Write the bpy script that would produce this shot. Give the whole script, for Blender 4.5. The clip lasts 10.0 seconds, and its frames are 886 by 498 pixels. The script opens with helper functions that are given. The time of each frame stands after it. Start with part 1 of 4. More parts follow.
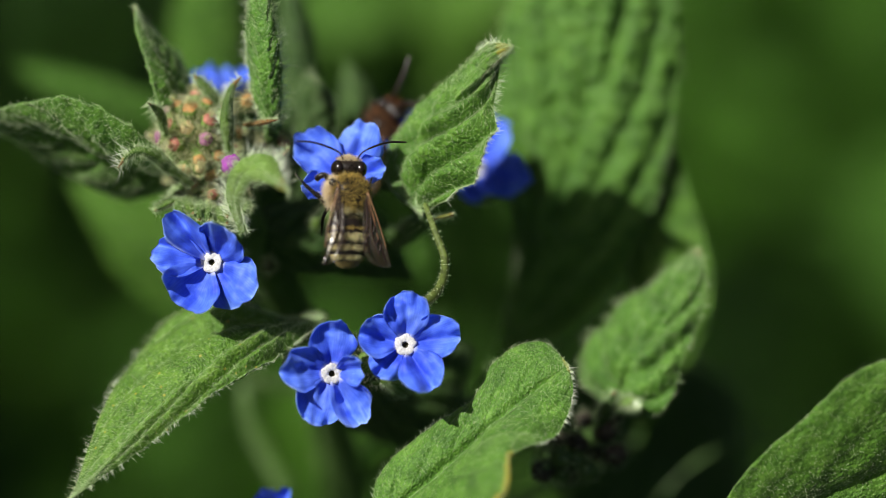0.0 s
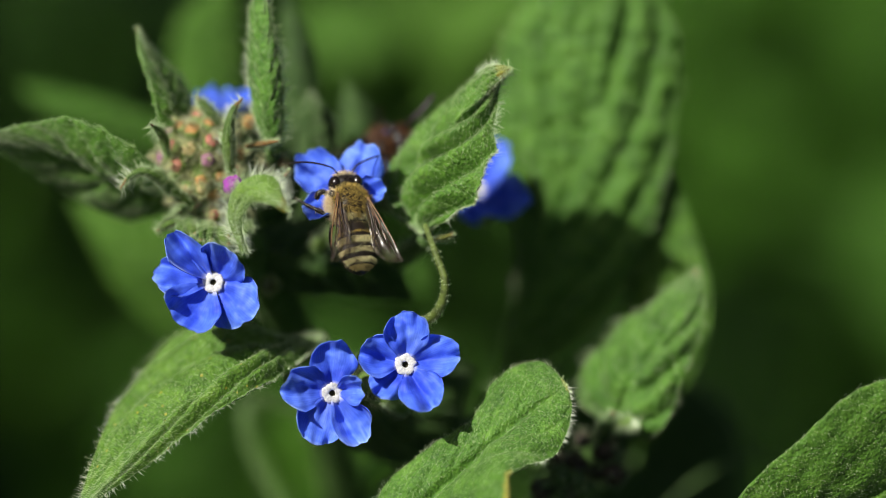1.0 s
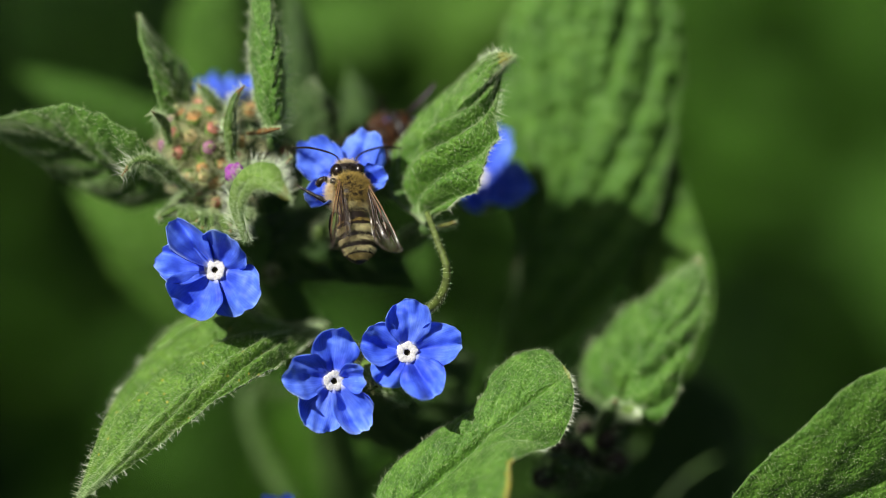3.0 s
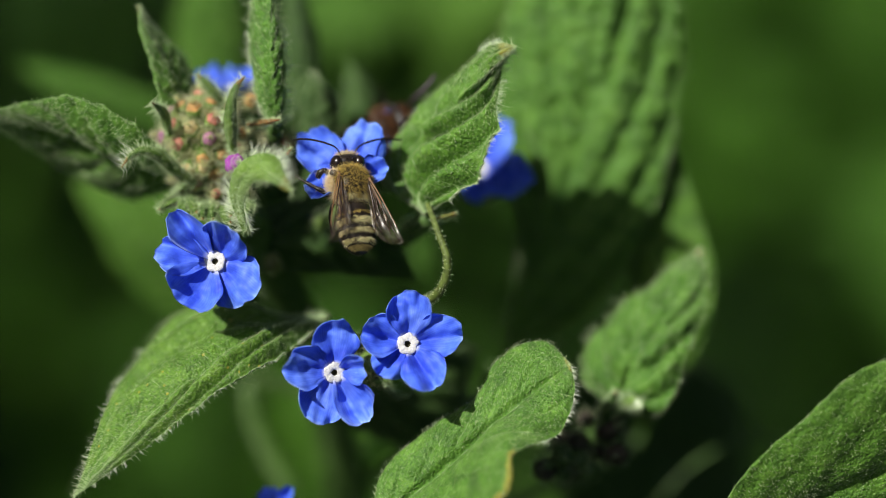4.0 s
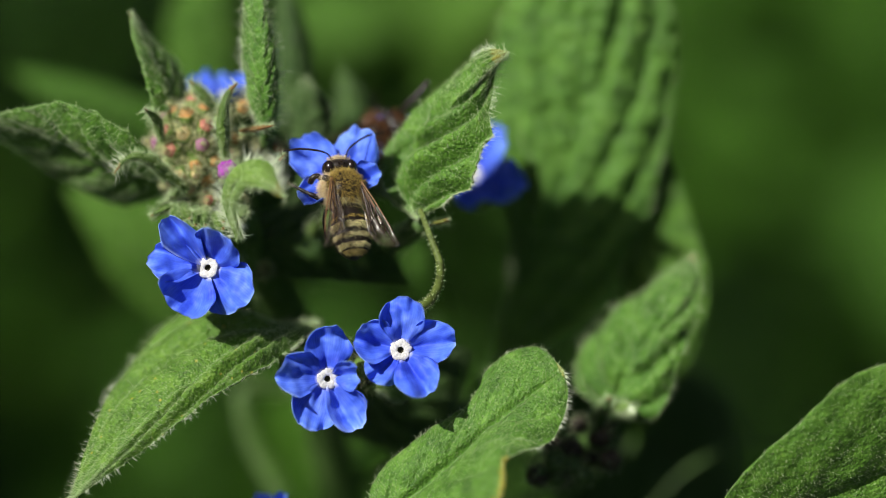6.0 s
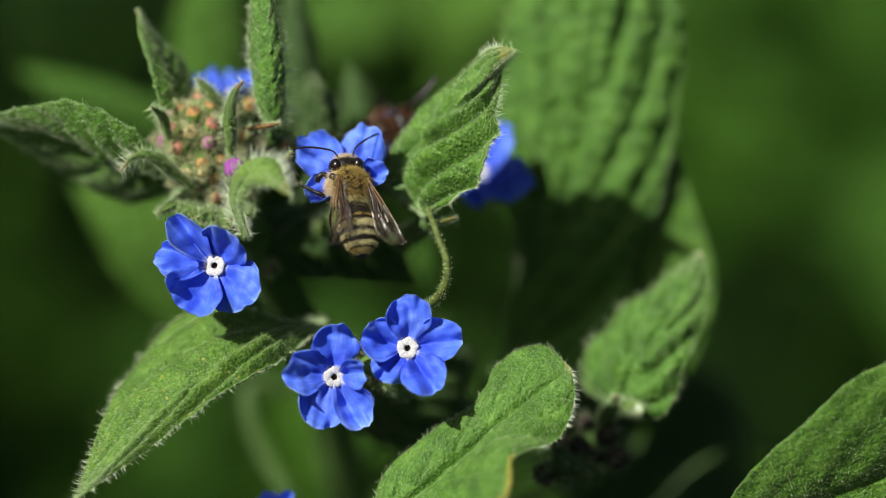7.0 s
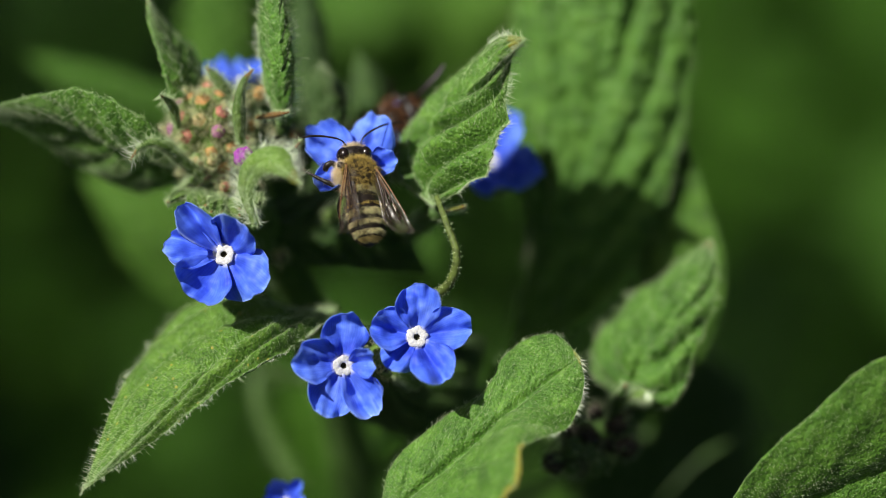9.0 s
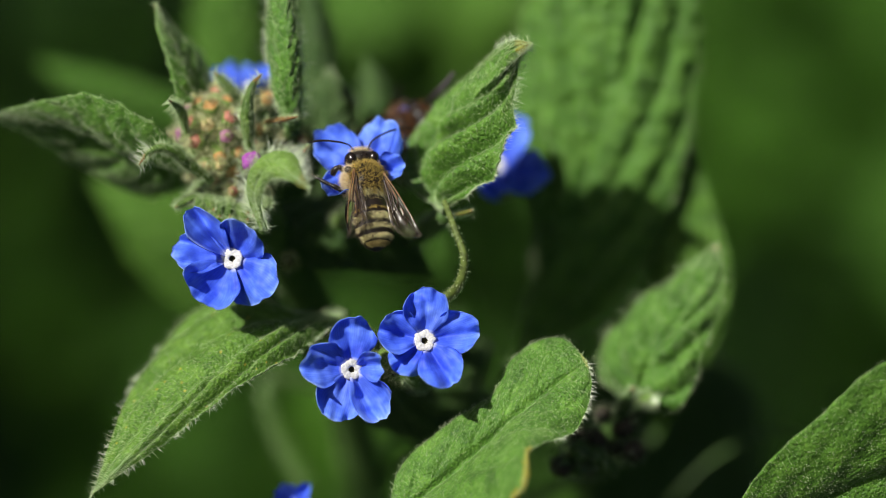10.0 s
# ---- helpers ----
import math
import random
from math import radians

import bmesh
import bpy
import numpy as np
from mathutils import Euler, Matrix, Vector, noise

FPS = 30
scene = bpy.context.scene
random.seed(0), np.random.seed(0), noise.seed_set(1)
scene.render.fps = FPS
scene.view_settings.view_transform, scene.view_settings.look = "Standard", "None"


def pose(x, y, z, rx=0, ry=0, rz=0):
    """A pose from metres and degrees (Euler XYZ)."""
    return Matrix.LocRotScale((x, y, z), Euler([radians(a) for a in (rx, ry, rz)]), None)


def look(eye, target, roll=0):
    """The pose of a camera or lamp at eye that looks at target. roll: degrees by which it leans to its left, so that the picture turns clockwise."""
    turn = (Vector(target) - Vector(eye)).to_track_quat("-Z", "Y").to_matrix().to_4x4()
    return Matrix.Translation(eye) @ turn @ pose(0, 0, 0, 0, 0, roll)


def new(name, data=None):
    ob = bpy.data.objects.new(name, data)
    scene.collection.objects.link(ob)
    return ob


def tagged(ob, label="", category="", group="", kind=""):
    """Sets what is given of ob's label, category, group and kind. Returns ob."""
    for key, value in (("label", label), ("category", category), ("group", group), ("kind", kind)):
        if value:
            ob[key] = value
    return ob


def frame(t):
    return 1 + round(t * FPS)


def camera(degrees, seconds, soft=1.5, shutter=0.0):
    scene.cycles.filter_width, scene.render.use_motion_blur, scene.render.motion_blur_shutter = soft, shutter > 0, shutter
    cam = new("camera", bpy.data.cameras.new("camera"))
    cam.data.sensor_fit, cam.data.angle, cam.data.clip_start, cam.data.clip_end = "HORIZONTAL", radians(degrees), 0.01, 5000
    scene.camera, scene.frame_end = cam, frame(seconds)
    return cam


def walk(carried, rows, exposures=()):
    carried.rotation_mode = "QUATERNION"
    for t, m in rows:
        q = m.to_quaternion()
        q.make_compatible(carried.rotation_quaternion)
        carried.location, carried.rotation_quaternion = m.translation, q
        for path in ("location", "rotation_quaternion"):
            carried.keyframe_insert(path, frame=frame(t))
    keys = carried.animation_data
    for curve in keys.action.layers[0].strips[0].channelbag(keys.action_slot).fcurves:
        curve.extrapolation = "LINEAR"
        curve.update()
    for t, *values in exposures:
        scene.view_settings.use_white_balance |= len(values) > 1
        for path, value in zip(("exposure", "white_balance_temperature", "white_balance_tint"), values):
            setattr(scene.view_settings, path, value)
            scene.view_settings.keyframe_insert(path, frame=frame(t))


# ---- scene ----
cam = camera(17.0, 10.0, soft=0.8)
# a macro lens at 0.3 m, stopped down a little
cam.data.dof.use_dof = True
cam.data.dof.focus_distance = 0.301
cam.data.dof.aperture_fstop = 6.0

# the camera looks down at 40 degrees; FOCUS is the middle of the flower head
TILT = radians(40)
REACH = 0.30
FOCUS = Vector((0, 0, 0.45))
RIGHT = Vector((1, 0, 0))
UP = Vector((0, math.sin(TILT), math.cos(TILT)))
NEAR = Vector((0, -math.cos(TILT), math.sin(TILT)))
EYE = FOCUS + NEAR * REACH
STAND = Matrix.Translation(EYE) @ Matrix((RIGHT, UP, NEAR)).transposed().to_4x4()

# hand shake: seconds, pitch, yaw, roll in degrees, millimetres backwards
SHAKE = [
    (0.0, 0.0000, 0.0000, 0.0000, 0.00), (0.5, 0.2947, 0.0166, 0.0505, 1.49),
    (1.0, 0.3951, -0.0014, 0.0994, 2.18), (1.5, 0.3862, -0.0153, 0.1290, 2.48),
    (2.0, 0.3308, -0.0089, 0.1134, 2.47), (2.5, 0.2673, 0.0229, 0.1333, 2.01),
    (4.0, -0.0083, 0.0477, 0.1150, 1.10), (4.5, 0.0195, 0.0103, 0.0645, 0.85),
    (5.0, 0.0889, -0.0605, 0.0664, 1.02), (5.5, 0.1090, -0.1104, 0.0489, 1.03),
    (7.0, 0.0697, 0.0456, 0.0592, 0.55), (7.5, 0.0158, 0.1245, 0.0815, 0.68),
    (8.0, -0.0455, 0.1759, 0.0890, 0.50), (8.5, -0.1124, 0.2072, 0.0591, 0.38),
    (9.0, -0.1470, 0.2257, 0.0853, 0.49), (9.5, -0.1297, 0.2928, 0.0650, 0.86),
    (10.0, -0.0677, 0.3719, 0.0189, 1.54)]
walk(cam, [(t, STAND @ pose(0, 0, back / 1000, p, y, r)) for t, p, y, r, back in SHAKE])

# ---- light ----
world = bpy.data.worlds.new("sky")
scene.world = world
world.use_nodes = True
wn = world.node_tree.nodes
sky = wn.new("ShaderNodeTexSky")
sky.sky_type = "NISHITA"
sky.sun_disc = False
sky.dust_density = 5.0
beam = (RIGHT * 0.51 - UP * 0.50 - NEAR * 0.70).normalized()
sky.sun_elevation = math.asin(-beam.z)
sky.sun_rotation = math.atan2(-beam.x, -beam.y)
wn["Background"].inputs["Strength"].default_value = 0.036
world.node_tree.links.new(sky.outputs["Color"], wn["Background"].inputs["Color"])
sun = new("sun", bpy.data.lights.new("sun", "SUN"))
sun.data.energy, sun.data.angle, sun.data.color = 5.0, radians(0.53), (1.0, 0.975, 0.91)
sun.matrix_world = look((0, 0, 3), Vector((0, 0, 3)) + beam)
scene.view_settings.exposure = 0.13

# ---- materials ----


def material(name):
    m = bpy.data.materials.new(name)
    m.use_nodes = True
    return m, m.node_tree.nodes, m.node_tree.links, m.node_tree.nodes["Principled BSDF"]


def coords(n):
    return n.new("ShaderNodeTexCoord").outputs["Object"]


def grain(n, l, scale, detail=3.0, rough=0.6):
    t = n.new("ShaderNodeTexNoise")
    t.inputs["Scale"].default_value = scale
    t.inputs["Detail"].default_value = detail
    t.inputs["Roughness"].default_value = rough
    l.new(coords(n), t.inputs["Vector"])
    return t.outputs["Fac"]


def ramp(n, l, fac, stops):
    r = n.new("ShaderNodeValToRGB")
    e = r.color_ramp.elements
    while len(e) < len(stops):
        e.new(0.5)
    for k, (p, c) in zip(e, stops):
        k.position, k.color = p, (*c, 1)
    l.new(fac, r.inputs["Fac"])
    return r.outputs["Color"]


def mixed(n, l, fac, a, b, how="MIX"):
    m = n.new("ShaderNodeMix")
    m.data_type, m.blend_type = "RGBA", how
    for value, socket in ((fac, m.inputs[0]), (a, m.inputs[6]), (b, m.inputs[7])):
        if isinstance(value, (int, float)):
            socket.default_value = value
        elif isinstance(value, tuple):
            socket.default_value = (*value, 1)
        else:
            l.new(value, socket)
    return m.outputs[2]


def see_through(n, l, p, colour, share):
    """Some of the light goes through the thin sheet."""
    out = n["Material Output"]
    t = n.new("ShaderNodeBsdfTranslucent")
    if isinstance(colour, tuple):
        t.inputs["Color"].default_value = (*colour, 1)
    else:
        l.new(colour, t.inputs["Color"])
    mix = n.new("ShaderNodeMixShader")
    mix.inputs["Fac"].default_value = share
    l.new(p.outputs[0], mix.inputs[1])
    l.new(t.outputs[0], mix.inputs[2])
    l.new(mix.outputs[0], out.inputs["Surface"])


def leaf_material(name, dark, mid, light, spots=True, share=0.22, pebble=1.0):
    m, n, l, p = material(name)
    c = ramp(n, l, grain(n, l, 420, 4), [(0.3, dark), (0.52, mid), (0.72, light)])
    fine = ramp(n, l, grain(n, l, 3500, 2), [(0.3, (0.5, 0.56, 0.5)), (0.65, (1.2, 1.16, 1.05))])
    c = mixed(n, l, 1.0, c, fine, "MULTIPLY")
    info = n.new("ShaderNodeObjectInfo")
    c = mixed(n, l, 1.0, c, ramp(n, l, info.outputs["Random"], [(0.0, (0.9, 0.94, 0.95)), (1.0, (1.1, 1.06, 1.0))]), "MULTIPLY")
    if spots:
        # grains of yellow pollen
        v = n.new("ShaderNodeTexVoronoi")
        v.inputs["Scale"].default_value = 1300
        l.new(coords(n), v.inputs["Vector"])
        near = n.new("ShaderNodeMath")
        near.operation = "LESS_THAN"
        near.inputs[1].default_value = 0.2
        l.new(v.outputs["Distance"], near.inputs[0])
        pick = n.new("ShaderNodeMath")
        pick.operation = "MULTIPLY"
        some = ramp(n, l, v.outputs["Color"], [(0.72, (0, 0, 0)), (0.76, (0.85, 0.85, 0.85))])
        l.new(near.outputs[0], pick.inputs[0])
        l.new(some, pick.inputs[1])
        c = mixed(n, l, pick.outputs[0], c, (0.46, 0.4, 0.05))
    # pale hair bases dotted over the skin
    w = n.new("ShaderNodeTexVoronoi")
    w.inputs["Scale"].default_value = 2300
    l.new(coords(n), w.inputs["Vector"])
    dots = ramp(n, l, w.outputs["Distance"], [(0.1, (0.55, 0.55, 0.55)), (0.24, (0, 0, 0))])
    c = mixed(n, l, dots, c, (0.44, 0.55, 0.24))
    l.new(c, p.inputs["Base Color"])
    p.inputs["Roughness"].default_value = 0.52
    p.inputs["Sheen Weight"].default_value = 0.45
    p.inputs["Sheen Roughness"].default_value = 0.35
    p.inputs["Sheen Tint"].default_value = (0.7, 0.9, 0.5, 1)
    p.inputs["Specular IOR Level"].default_value = 0.35
    # pebbled skin
    v = n.new("ShaderNodeTexVoronoi")
    v.inputs["Scale"].default_value = 3000
    l.new(coords(n), v.inputs["Vector"])
    b = n.new("ShaderNodeBump")
    b.inputs["Strength"].default_value = 0.45 * pebble
    b.inputs["Distance"].default_value = 0.00028
    b.invert = True
    l.new(v.outputs["Distance"], b.inputs["Height"])
    lumps = n.new("ShaderNodeBump")
    lumps.inputs["Strength"].default_value = 0.7 * pebble
    lumps.inputs["Distance"].default_value = 0.0005
    l.new(grain(n, l, 1250, 4, 0.65), lumps.inputs["Height"])
    l.new(b.outputs[0], lumps.inputs["Normal"])
    l.new(lumps.outputs[0], p.inputs["Normal"])
    see_through(n, l, p, c, share)
    return m


LEAF = leaf_material("leaf_skin", (0.058, 0.152, 0.018), (0.104, 0.25, 0.03), (0.165, 0.345, 0.05), False)
LEAF_POLLEN = leaf_material("pollen_dusted_leaf_skin", (0.062, 0.152, 0.018), (0.112, 0.25, 0.03), (0.178, 0.345, 0.05))
LEAF_PALE = leaf_material("young_leaf_skin", (0.14, 0.27, 0.04), (0.21, 0.37, 0.07), (0.29, 0.45, 0.11), False, 0.3, 0.35)
# darker copy of the leaf skin, with shade inside the plant put into it
LEAF_DEEP = leaf_material("shade_toned_leaf_skin", (0.03, 0.075, 0.014), (0.05, 0.115, 0.02), (0.075, 0.15, 0.03), False)
# leaf skin with its colours dimmed half a stop, for leaves further back
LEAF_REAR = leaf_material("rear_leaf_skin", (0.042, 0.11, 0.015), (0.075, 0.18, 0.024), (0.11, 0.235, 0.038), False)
# one undergrowth skin in two painted tones: dim LEAF_LOW and sunlit LEAF_LIT
LEAF_LOW = leaf_material("undergrowth_skin", (0.03, 0.09, 0.008), (0.05, 0.145, 0.013), (0.085, 0.205, 0.022), False)
LEAF_LIT = leaf_material("lit_undergrowth_skin", (0.06, 0.17, 0.014), (0.1, 0.26, 0.024), (0.15, 0.34, 0.04), False)
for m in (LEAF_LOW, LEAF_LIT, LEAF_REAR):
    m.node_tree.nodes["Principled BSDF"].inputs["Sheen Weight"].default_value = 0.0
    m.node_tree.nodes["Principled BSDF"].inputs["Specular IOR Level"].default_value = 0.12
BRACT = leaf_material("bract_skin", (0.06, 0.13, 0.02), (0.105, 0.2, 0.032), (0.165, 0.26, 0.055), False)
TIP_BROWN = leaf_material("withered_tip_skin", (0.2, 0.09, 0.03), (0.36, 0.16, 0.05), (0.46, 0.26, 0.09), False)
TIP_YELLOW = leaf_material("yellow_tip_skin", (0.26, 0.26, 0.035), (0.36, 0.34, 0.05), (0.42, 0.4, 0.1), False)


def plain(name, colour, rough=0.5, spec=0.5, sheer=0.0, vary=0.25, scale=900, sheen=0.0):
    m, n, l, p = material(name)
    lo, hi = tuple(c * (1 - vary) for c in colour), tuple(min(1, c * (1 + vary)) for c in colour)
    c = ramp(n, l, grain(n, l, scale), [(0.35, lo), (0.65, hi)])
    l.new(c, p.inputs["Base Color"])
    p.inputs["Roughness"].default_value = rough
    p.inputs["Specular IOR Level"].default_value = spec
    p.inputs["Sheen Weight"].default_value = sheen
    if sheer:
        see_through(n, l, p, c, sheer)
    return m


HAIR = plain("plant_hair", (0.78, 0.92, 0.56), 0.3, 0.6, 0.3, 0.06)
HAIR_CREAM = plain("cream_plant_hair", (0.9, 0.9, 0.6), 0.4, 0.5, 0.55, 0.1)
HAIR_WHITE = plain("white_bristle", (0.88, 0.94, 0.76), 0.3, 0.6, 0.2, 0.04)
STEM = plain("stem_skin", (0.08, 0.15, 0.035), 0.5, 0.4, 0.1, 0.3, 700)
STALK = plain("stalk_skin", (0.1, 0.135, 0.03), 0.6, 0.3, 0.05, 0.45, 1400)
BUD = plain("bud_skin", (0.52, 0.28, 0.1), 0.6, 0.3, 0.2, 0.35, 1500)
BUD_CREAM = plain("cream_bud_skin", (0.52, 0.42, 0.2), 0.6, 0.3, 0.2, 0.3, 1500)
BUD_PINK = plain("pink_bud_skin", (0.46, 0.18, 0.13), 0.6, 0.3, 0.2, 0.35, 1500)
BUD_MAUVE = plain("mauve_bud_skin", (0.4, 0.17, 0.3), 0.6, 0.3, 0.2, 0.35, 1500)
BUD_PURPLE = plain("purple_bud_skin", (0.42, 0.08, 0.46), 0.5, 0.3, 0.25, 0.3, 1500)
# dark bud tone: the shade these buds sit in is put into it
BUD_DARK = plain("shade_toned_bud_skin", (0.06, 0.05, 0.035), 0.7, 0.3, 0.1, 0.5, 1500)
CALYX = plain("calyx_skin", (0.16, 0.26, 0.055), 0.6, 0.3, 0.2, 0.3, 1200)
WHITE = plain("throat_white", (0.78, 0.77, 0.74), 0.7, 0.2, 0.25, 0.2, 4000)
THROAT = plain("throat_dark", (0.06, 0.055, 0.03), 0.7, 0.2)


def petal_material():
    m, n, l, p = material("petal_blue")
    c = ramp(n, l, grain(n, l, 300, 4), [(0.3, (0.03, 0.08, 0.74)), (0.5, (0.08, 0.18, 0.92)), (0.72, (0.17, 0.31, 0.98))])
    # deeper blue towards the throat, paler at the lip, with fine streaks along the petal
    uv = n.new("ShaderNodeTexCoord").outputs["UV"]
    part = n.new("ShaderNodeSeparateXYZ")
    l.new(uv, part.inputs[0])
    c = mixed(n, l, 1.0, c, ramp(n, l, part.outputs[0], [(0.0, (0.85, 0.8, 0.9)), (0.3, (0.6, 0.62, 0.8)), (0.62, (1.0, 1.0, 1.0)), (0.93, (1.3, 1.25, 1.05)), (1.0, (2.6, 2.0, 1.1))]), "MULTIPLY")
    stretch = n.new("ShaderNodeMapping")
    stretch.inputs["Scale"].default_value = (2.5, 26.0, 1.0)
    l.new(uv, stretch.inputs["Vector"])
    streak = n.new("ShaderNodeTexNoise")
    streak.inputs["Scale"].default_value = 1.0
    streak.inputs["Detail"].default_value = 3.0
    l.new(stretch.outputs[0], streak.inputs["Vector"])
    c = mixed(n, l, 1.0, c, ramp(n, l, streak.outputs["Fac"], [(0.3, (0.75, 0.78, 0.88)), (0.7, (1.25, 1.2, 1.06))]), "MULTIPLY")
    # whitish round the throat
    c = mixed(n, l, ramp(n, l, part.outputs[0], [(0.05, (0.9, 0.9, 0.9)), (0.16, (0, 0, 0))]), c, (0.72, 0.74, 0.88))
    l.new(c, p.inputs["Base Color"])
    p.inputs["Roughness"].default_value = 0.6
    p.inputs["Specular IOR Level"].default_value = 0.35
    p.inputs["Sheen Weight"].default_value = 0.15
    p.inputs["Sheen Roughness"].default_value = 0.4
    p.inputs["Sheen Tint"].default_value = (0.5, 0.65, 1, 1)
    b = n.new("ShaderNodeBump")
    b.inputs["Strength"].default_value = 0.35
    b.inputs["Distance"].default_value = 0.0001
    l.new(grain(n, l, 1600, 3), b.inputs["Height"])
    l.new(b.outputs[0], p.inputs["Normal"])
    see_through(n, l, p, c, 0.18)
    return m


PETAL = petal_material()

# bee
CUTICLE = plain("bee_cuticle", (0.014, 0.009, 0.006), 0.42, 0.45, 0, 0.4, 3000)
EYE_DARK = plain("bee_eye", (0.011, 0.006, 0.004), 0.22, 0.7, 0, 0.2, 4000)
FUR_OLIVE = plain("bee_fur_olive", (0.5, 0.41, 0.16), 0.5, 0.4, 0.3, 0.35, 2500)
FUR_GOLD = plain("bee_fur_gold", (0.66, 0.49, 0.13), 0.5, 0.4, 0.3, 0.35, 2500)
FUR_TAN = plain("bee_fur_tan", (0.95, 0.72, 0.48), 0.5, 0.4, 0.35, 0.25, 2500)
FUR_CREAM = plain("bee_fur_cream", (0.92, 0.78, 0.44), 0.5, 0.4, 0.35, 0.25, 2500)
# rust fur made darker, to carry the shade on the half-hidden bee
FUR_RUST = plain("bee_fur_rust_shaded", (0.2, 0.085, 0.03), 0.5, 0.4, 0.2, 0.3, 2500)
FUR_DARK = plain("bee_fur_dark", (0.035, 0.022, 0.012), 0.5, 0.4, 0.1, 0.3, 2500)
VEIN = plain("wing_vein", (0.03, 0.014, 0.008), 0.35, 0.6, 0.1, 0.3, 2500)
COSTA = plain("wing_edge_amber", (0.3, 0.16, 0.075), 0.3, 0.6, 0.3, 0.3, 2500)


def wing_material():
    m, n, l, p = material("wing_film")
    p.inputs["Base Color"].default_value = (0.11, 0.07, 0.038, 1)
    p.inputs["Roughness"].default_value = 0.3
    p.inputs["Specular IOR Level"].default_value = 0.8
    b = n.new("ShaderNodeBump")
    b.inputs["Strength"].default_value = 0.7
    b.inputs["Distance"].default_value = 0.0003
    l.new(grain(n, l, 600, 1), b.inputs["Height"])
    l.new(b.outputs[0], p.inputs["Normal"])
    clear = n.new("ShaderNodeBsdfTransparent")
    clear.inputs["Color"].default_value = (0.985, 0.97, 0.945, 1)
    mix = n.new("ShaderNodeMixShader")
    mix.inputs["Fac"].default_value = 0.1
    l.new(clear.outputs[0], mix.inputs[1])
    l.new(p.outputs[0], mix.inputs[2])
    gloss = n.new("ShaderNodeBsdfGlossy")
    gloss.inputs["Roughness"].default_value = 0.28
    l.new(b.outputs[0], gloss.inputs["Normal"])
    coat_mix = n.new("ShaderNodeMixShader")
    coat_mix.inputs["Fac"].default_value = 0.035
    l.new(mix.outputs[0], coat_mix.inputs[1])
    l.new(gloss.outputs[0], coat_mix.inputs[2])
    l.new(coat_mix.outputs[0], n["Material Output"].inputs["Surface"])
    return m


WING = wing_material()


def ground_material():
    m, n, l, p = material("shade_black_soil")
    # soil tones near black: the shade between the plants is put in here
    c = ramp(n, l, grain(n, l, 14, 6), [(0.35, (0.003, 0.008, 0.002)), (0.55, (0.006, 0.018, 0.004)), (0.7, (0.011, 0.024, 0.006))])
    l.new(c, p.inputs["Base Color"])
    p.inputs["Roughness"].default_value = 0.95
    p.inputs["Specular IOR Level"].default_value = 0.08
    b = n.new("ShaderNodeBump")
    b.inputs["Distance"].default_value = 0.01
    l.new(grain(n, l, 60, 5), b.inputs["Height"])
    l.new(b.outputs[0], p.inputs["Normal"])
    return m


SOIL = ground_material()

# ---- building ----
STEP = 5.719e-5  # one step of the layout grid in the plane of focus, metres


def at(a, b, d=0.0):
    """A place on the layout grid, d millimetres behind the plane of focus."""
    s = STEP * (REACH + d / 1000) / REACH
    return np.array(FOCUS + RIGHT * (a - 784) * s + UP * (441 - b) * s - NEAR * d / 1000)


TOWARDS = np.array(NEAR)
rng = np.random.default_rng(7)


def unit(v):
    return v / np.maximum(np.linalg.norm(v, axis=-1, keepdims=True), 1e-12)


def spline(points, t):
    """Catmull-Rom through the points, at t in 0..1, evenly by chord."""
    p = np.asarray(points, float)
    k = np.r_[0, np.cumsum(np.maximum(np.linalg.norm(np.diff(p, axis=0), axis=1), 1e-7))]
    k /= k[-1]
    p = np.vstack([2 * p[0] - p[1], p, 2 * p[-1] - p[-2]])
    k = np.r_[k[0] - (k[1] - k[0]), k, k[-1] + (k[-1] - k[-2])]
    t = np.clip(np.asarray(t, float), 0, 1)
    i = np.clip(np.searchsorted(k, t, side="right") - 1, 1, len(k) - 3)
    u = ((t - k[i]) / (k[i + 1] - k[i]))[:, None]
    h = (k[i + 1] - k[i])[:, None]
    m0 = (p[i + 1] - p[i - 1]) / (k[i + 1] - k[i - 1])[:, None] * h
    m1 = (p[i + 2] - p[i]) / (k[i + 2] - k[i])[:, None] * h
    return ((2 * u**3 - 3 * u**2 + 1) * p[i] + (u**3 - 2 * u**2 + u) * m0
            + (-2 * u**3 + 3 * u**2) * p[i + 1] + (u**3 - u**2) * m1)


def solid(name, verts, faces, mats, parent=None, label="", slots=None, smooth=True, kind=""):
    """One mesh object from world places, under its thing."""
    me = bpy.data.meshes.new(name)
    v = np.asarray(verts, float)
    base = np.array(parent.matrix_world.translation) if parent else np.zeros(3)
    me.from_pydata((v - base).tolist(), [], [tuple(f) for f in np.asarray(faces, dtype=object)])
    for m in (mats if isinstance(mats, (list, tuple)) else [mats]):
        me.materials.append(m)
    if slots is not None:
        me.polygons.foreach_set("material_index", np.asarray(slots, np.int32))
    if smooth:
        me.polygons.foreach_set("use_smooth", np.ones(len(me.polygons), bool))
    me.update()
    ob = new(name, me)
    if parent:
        ob.parent = parent
        ob.matrix_world = Matrix.Translation(base.tolist())
    return tagged(ob, label, kind=kind)


def grid_faces(nu, nv, start=0):
    i = np.arange(nu - 1)[:, None] * nv + np.arange(nv - 1)[None, :] + start
    return np.stack([i, i + 1, i + nv + 1, i + nv], -1).reshape(-1, 4)


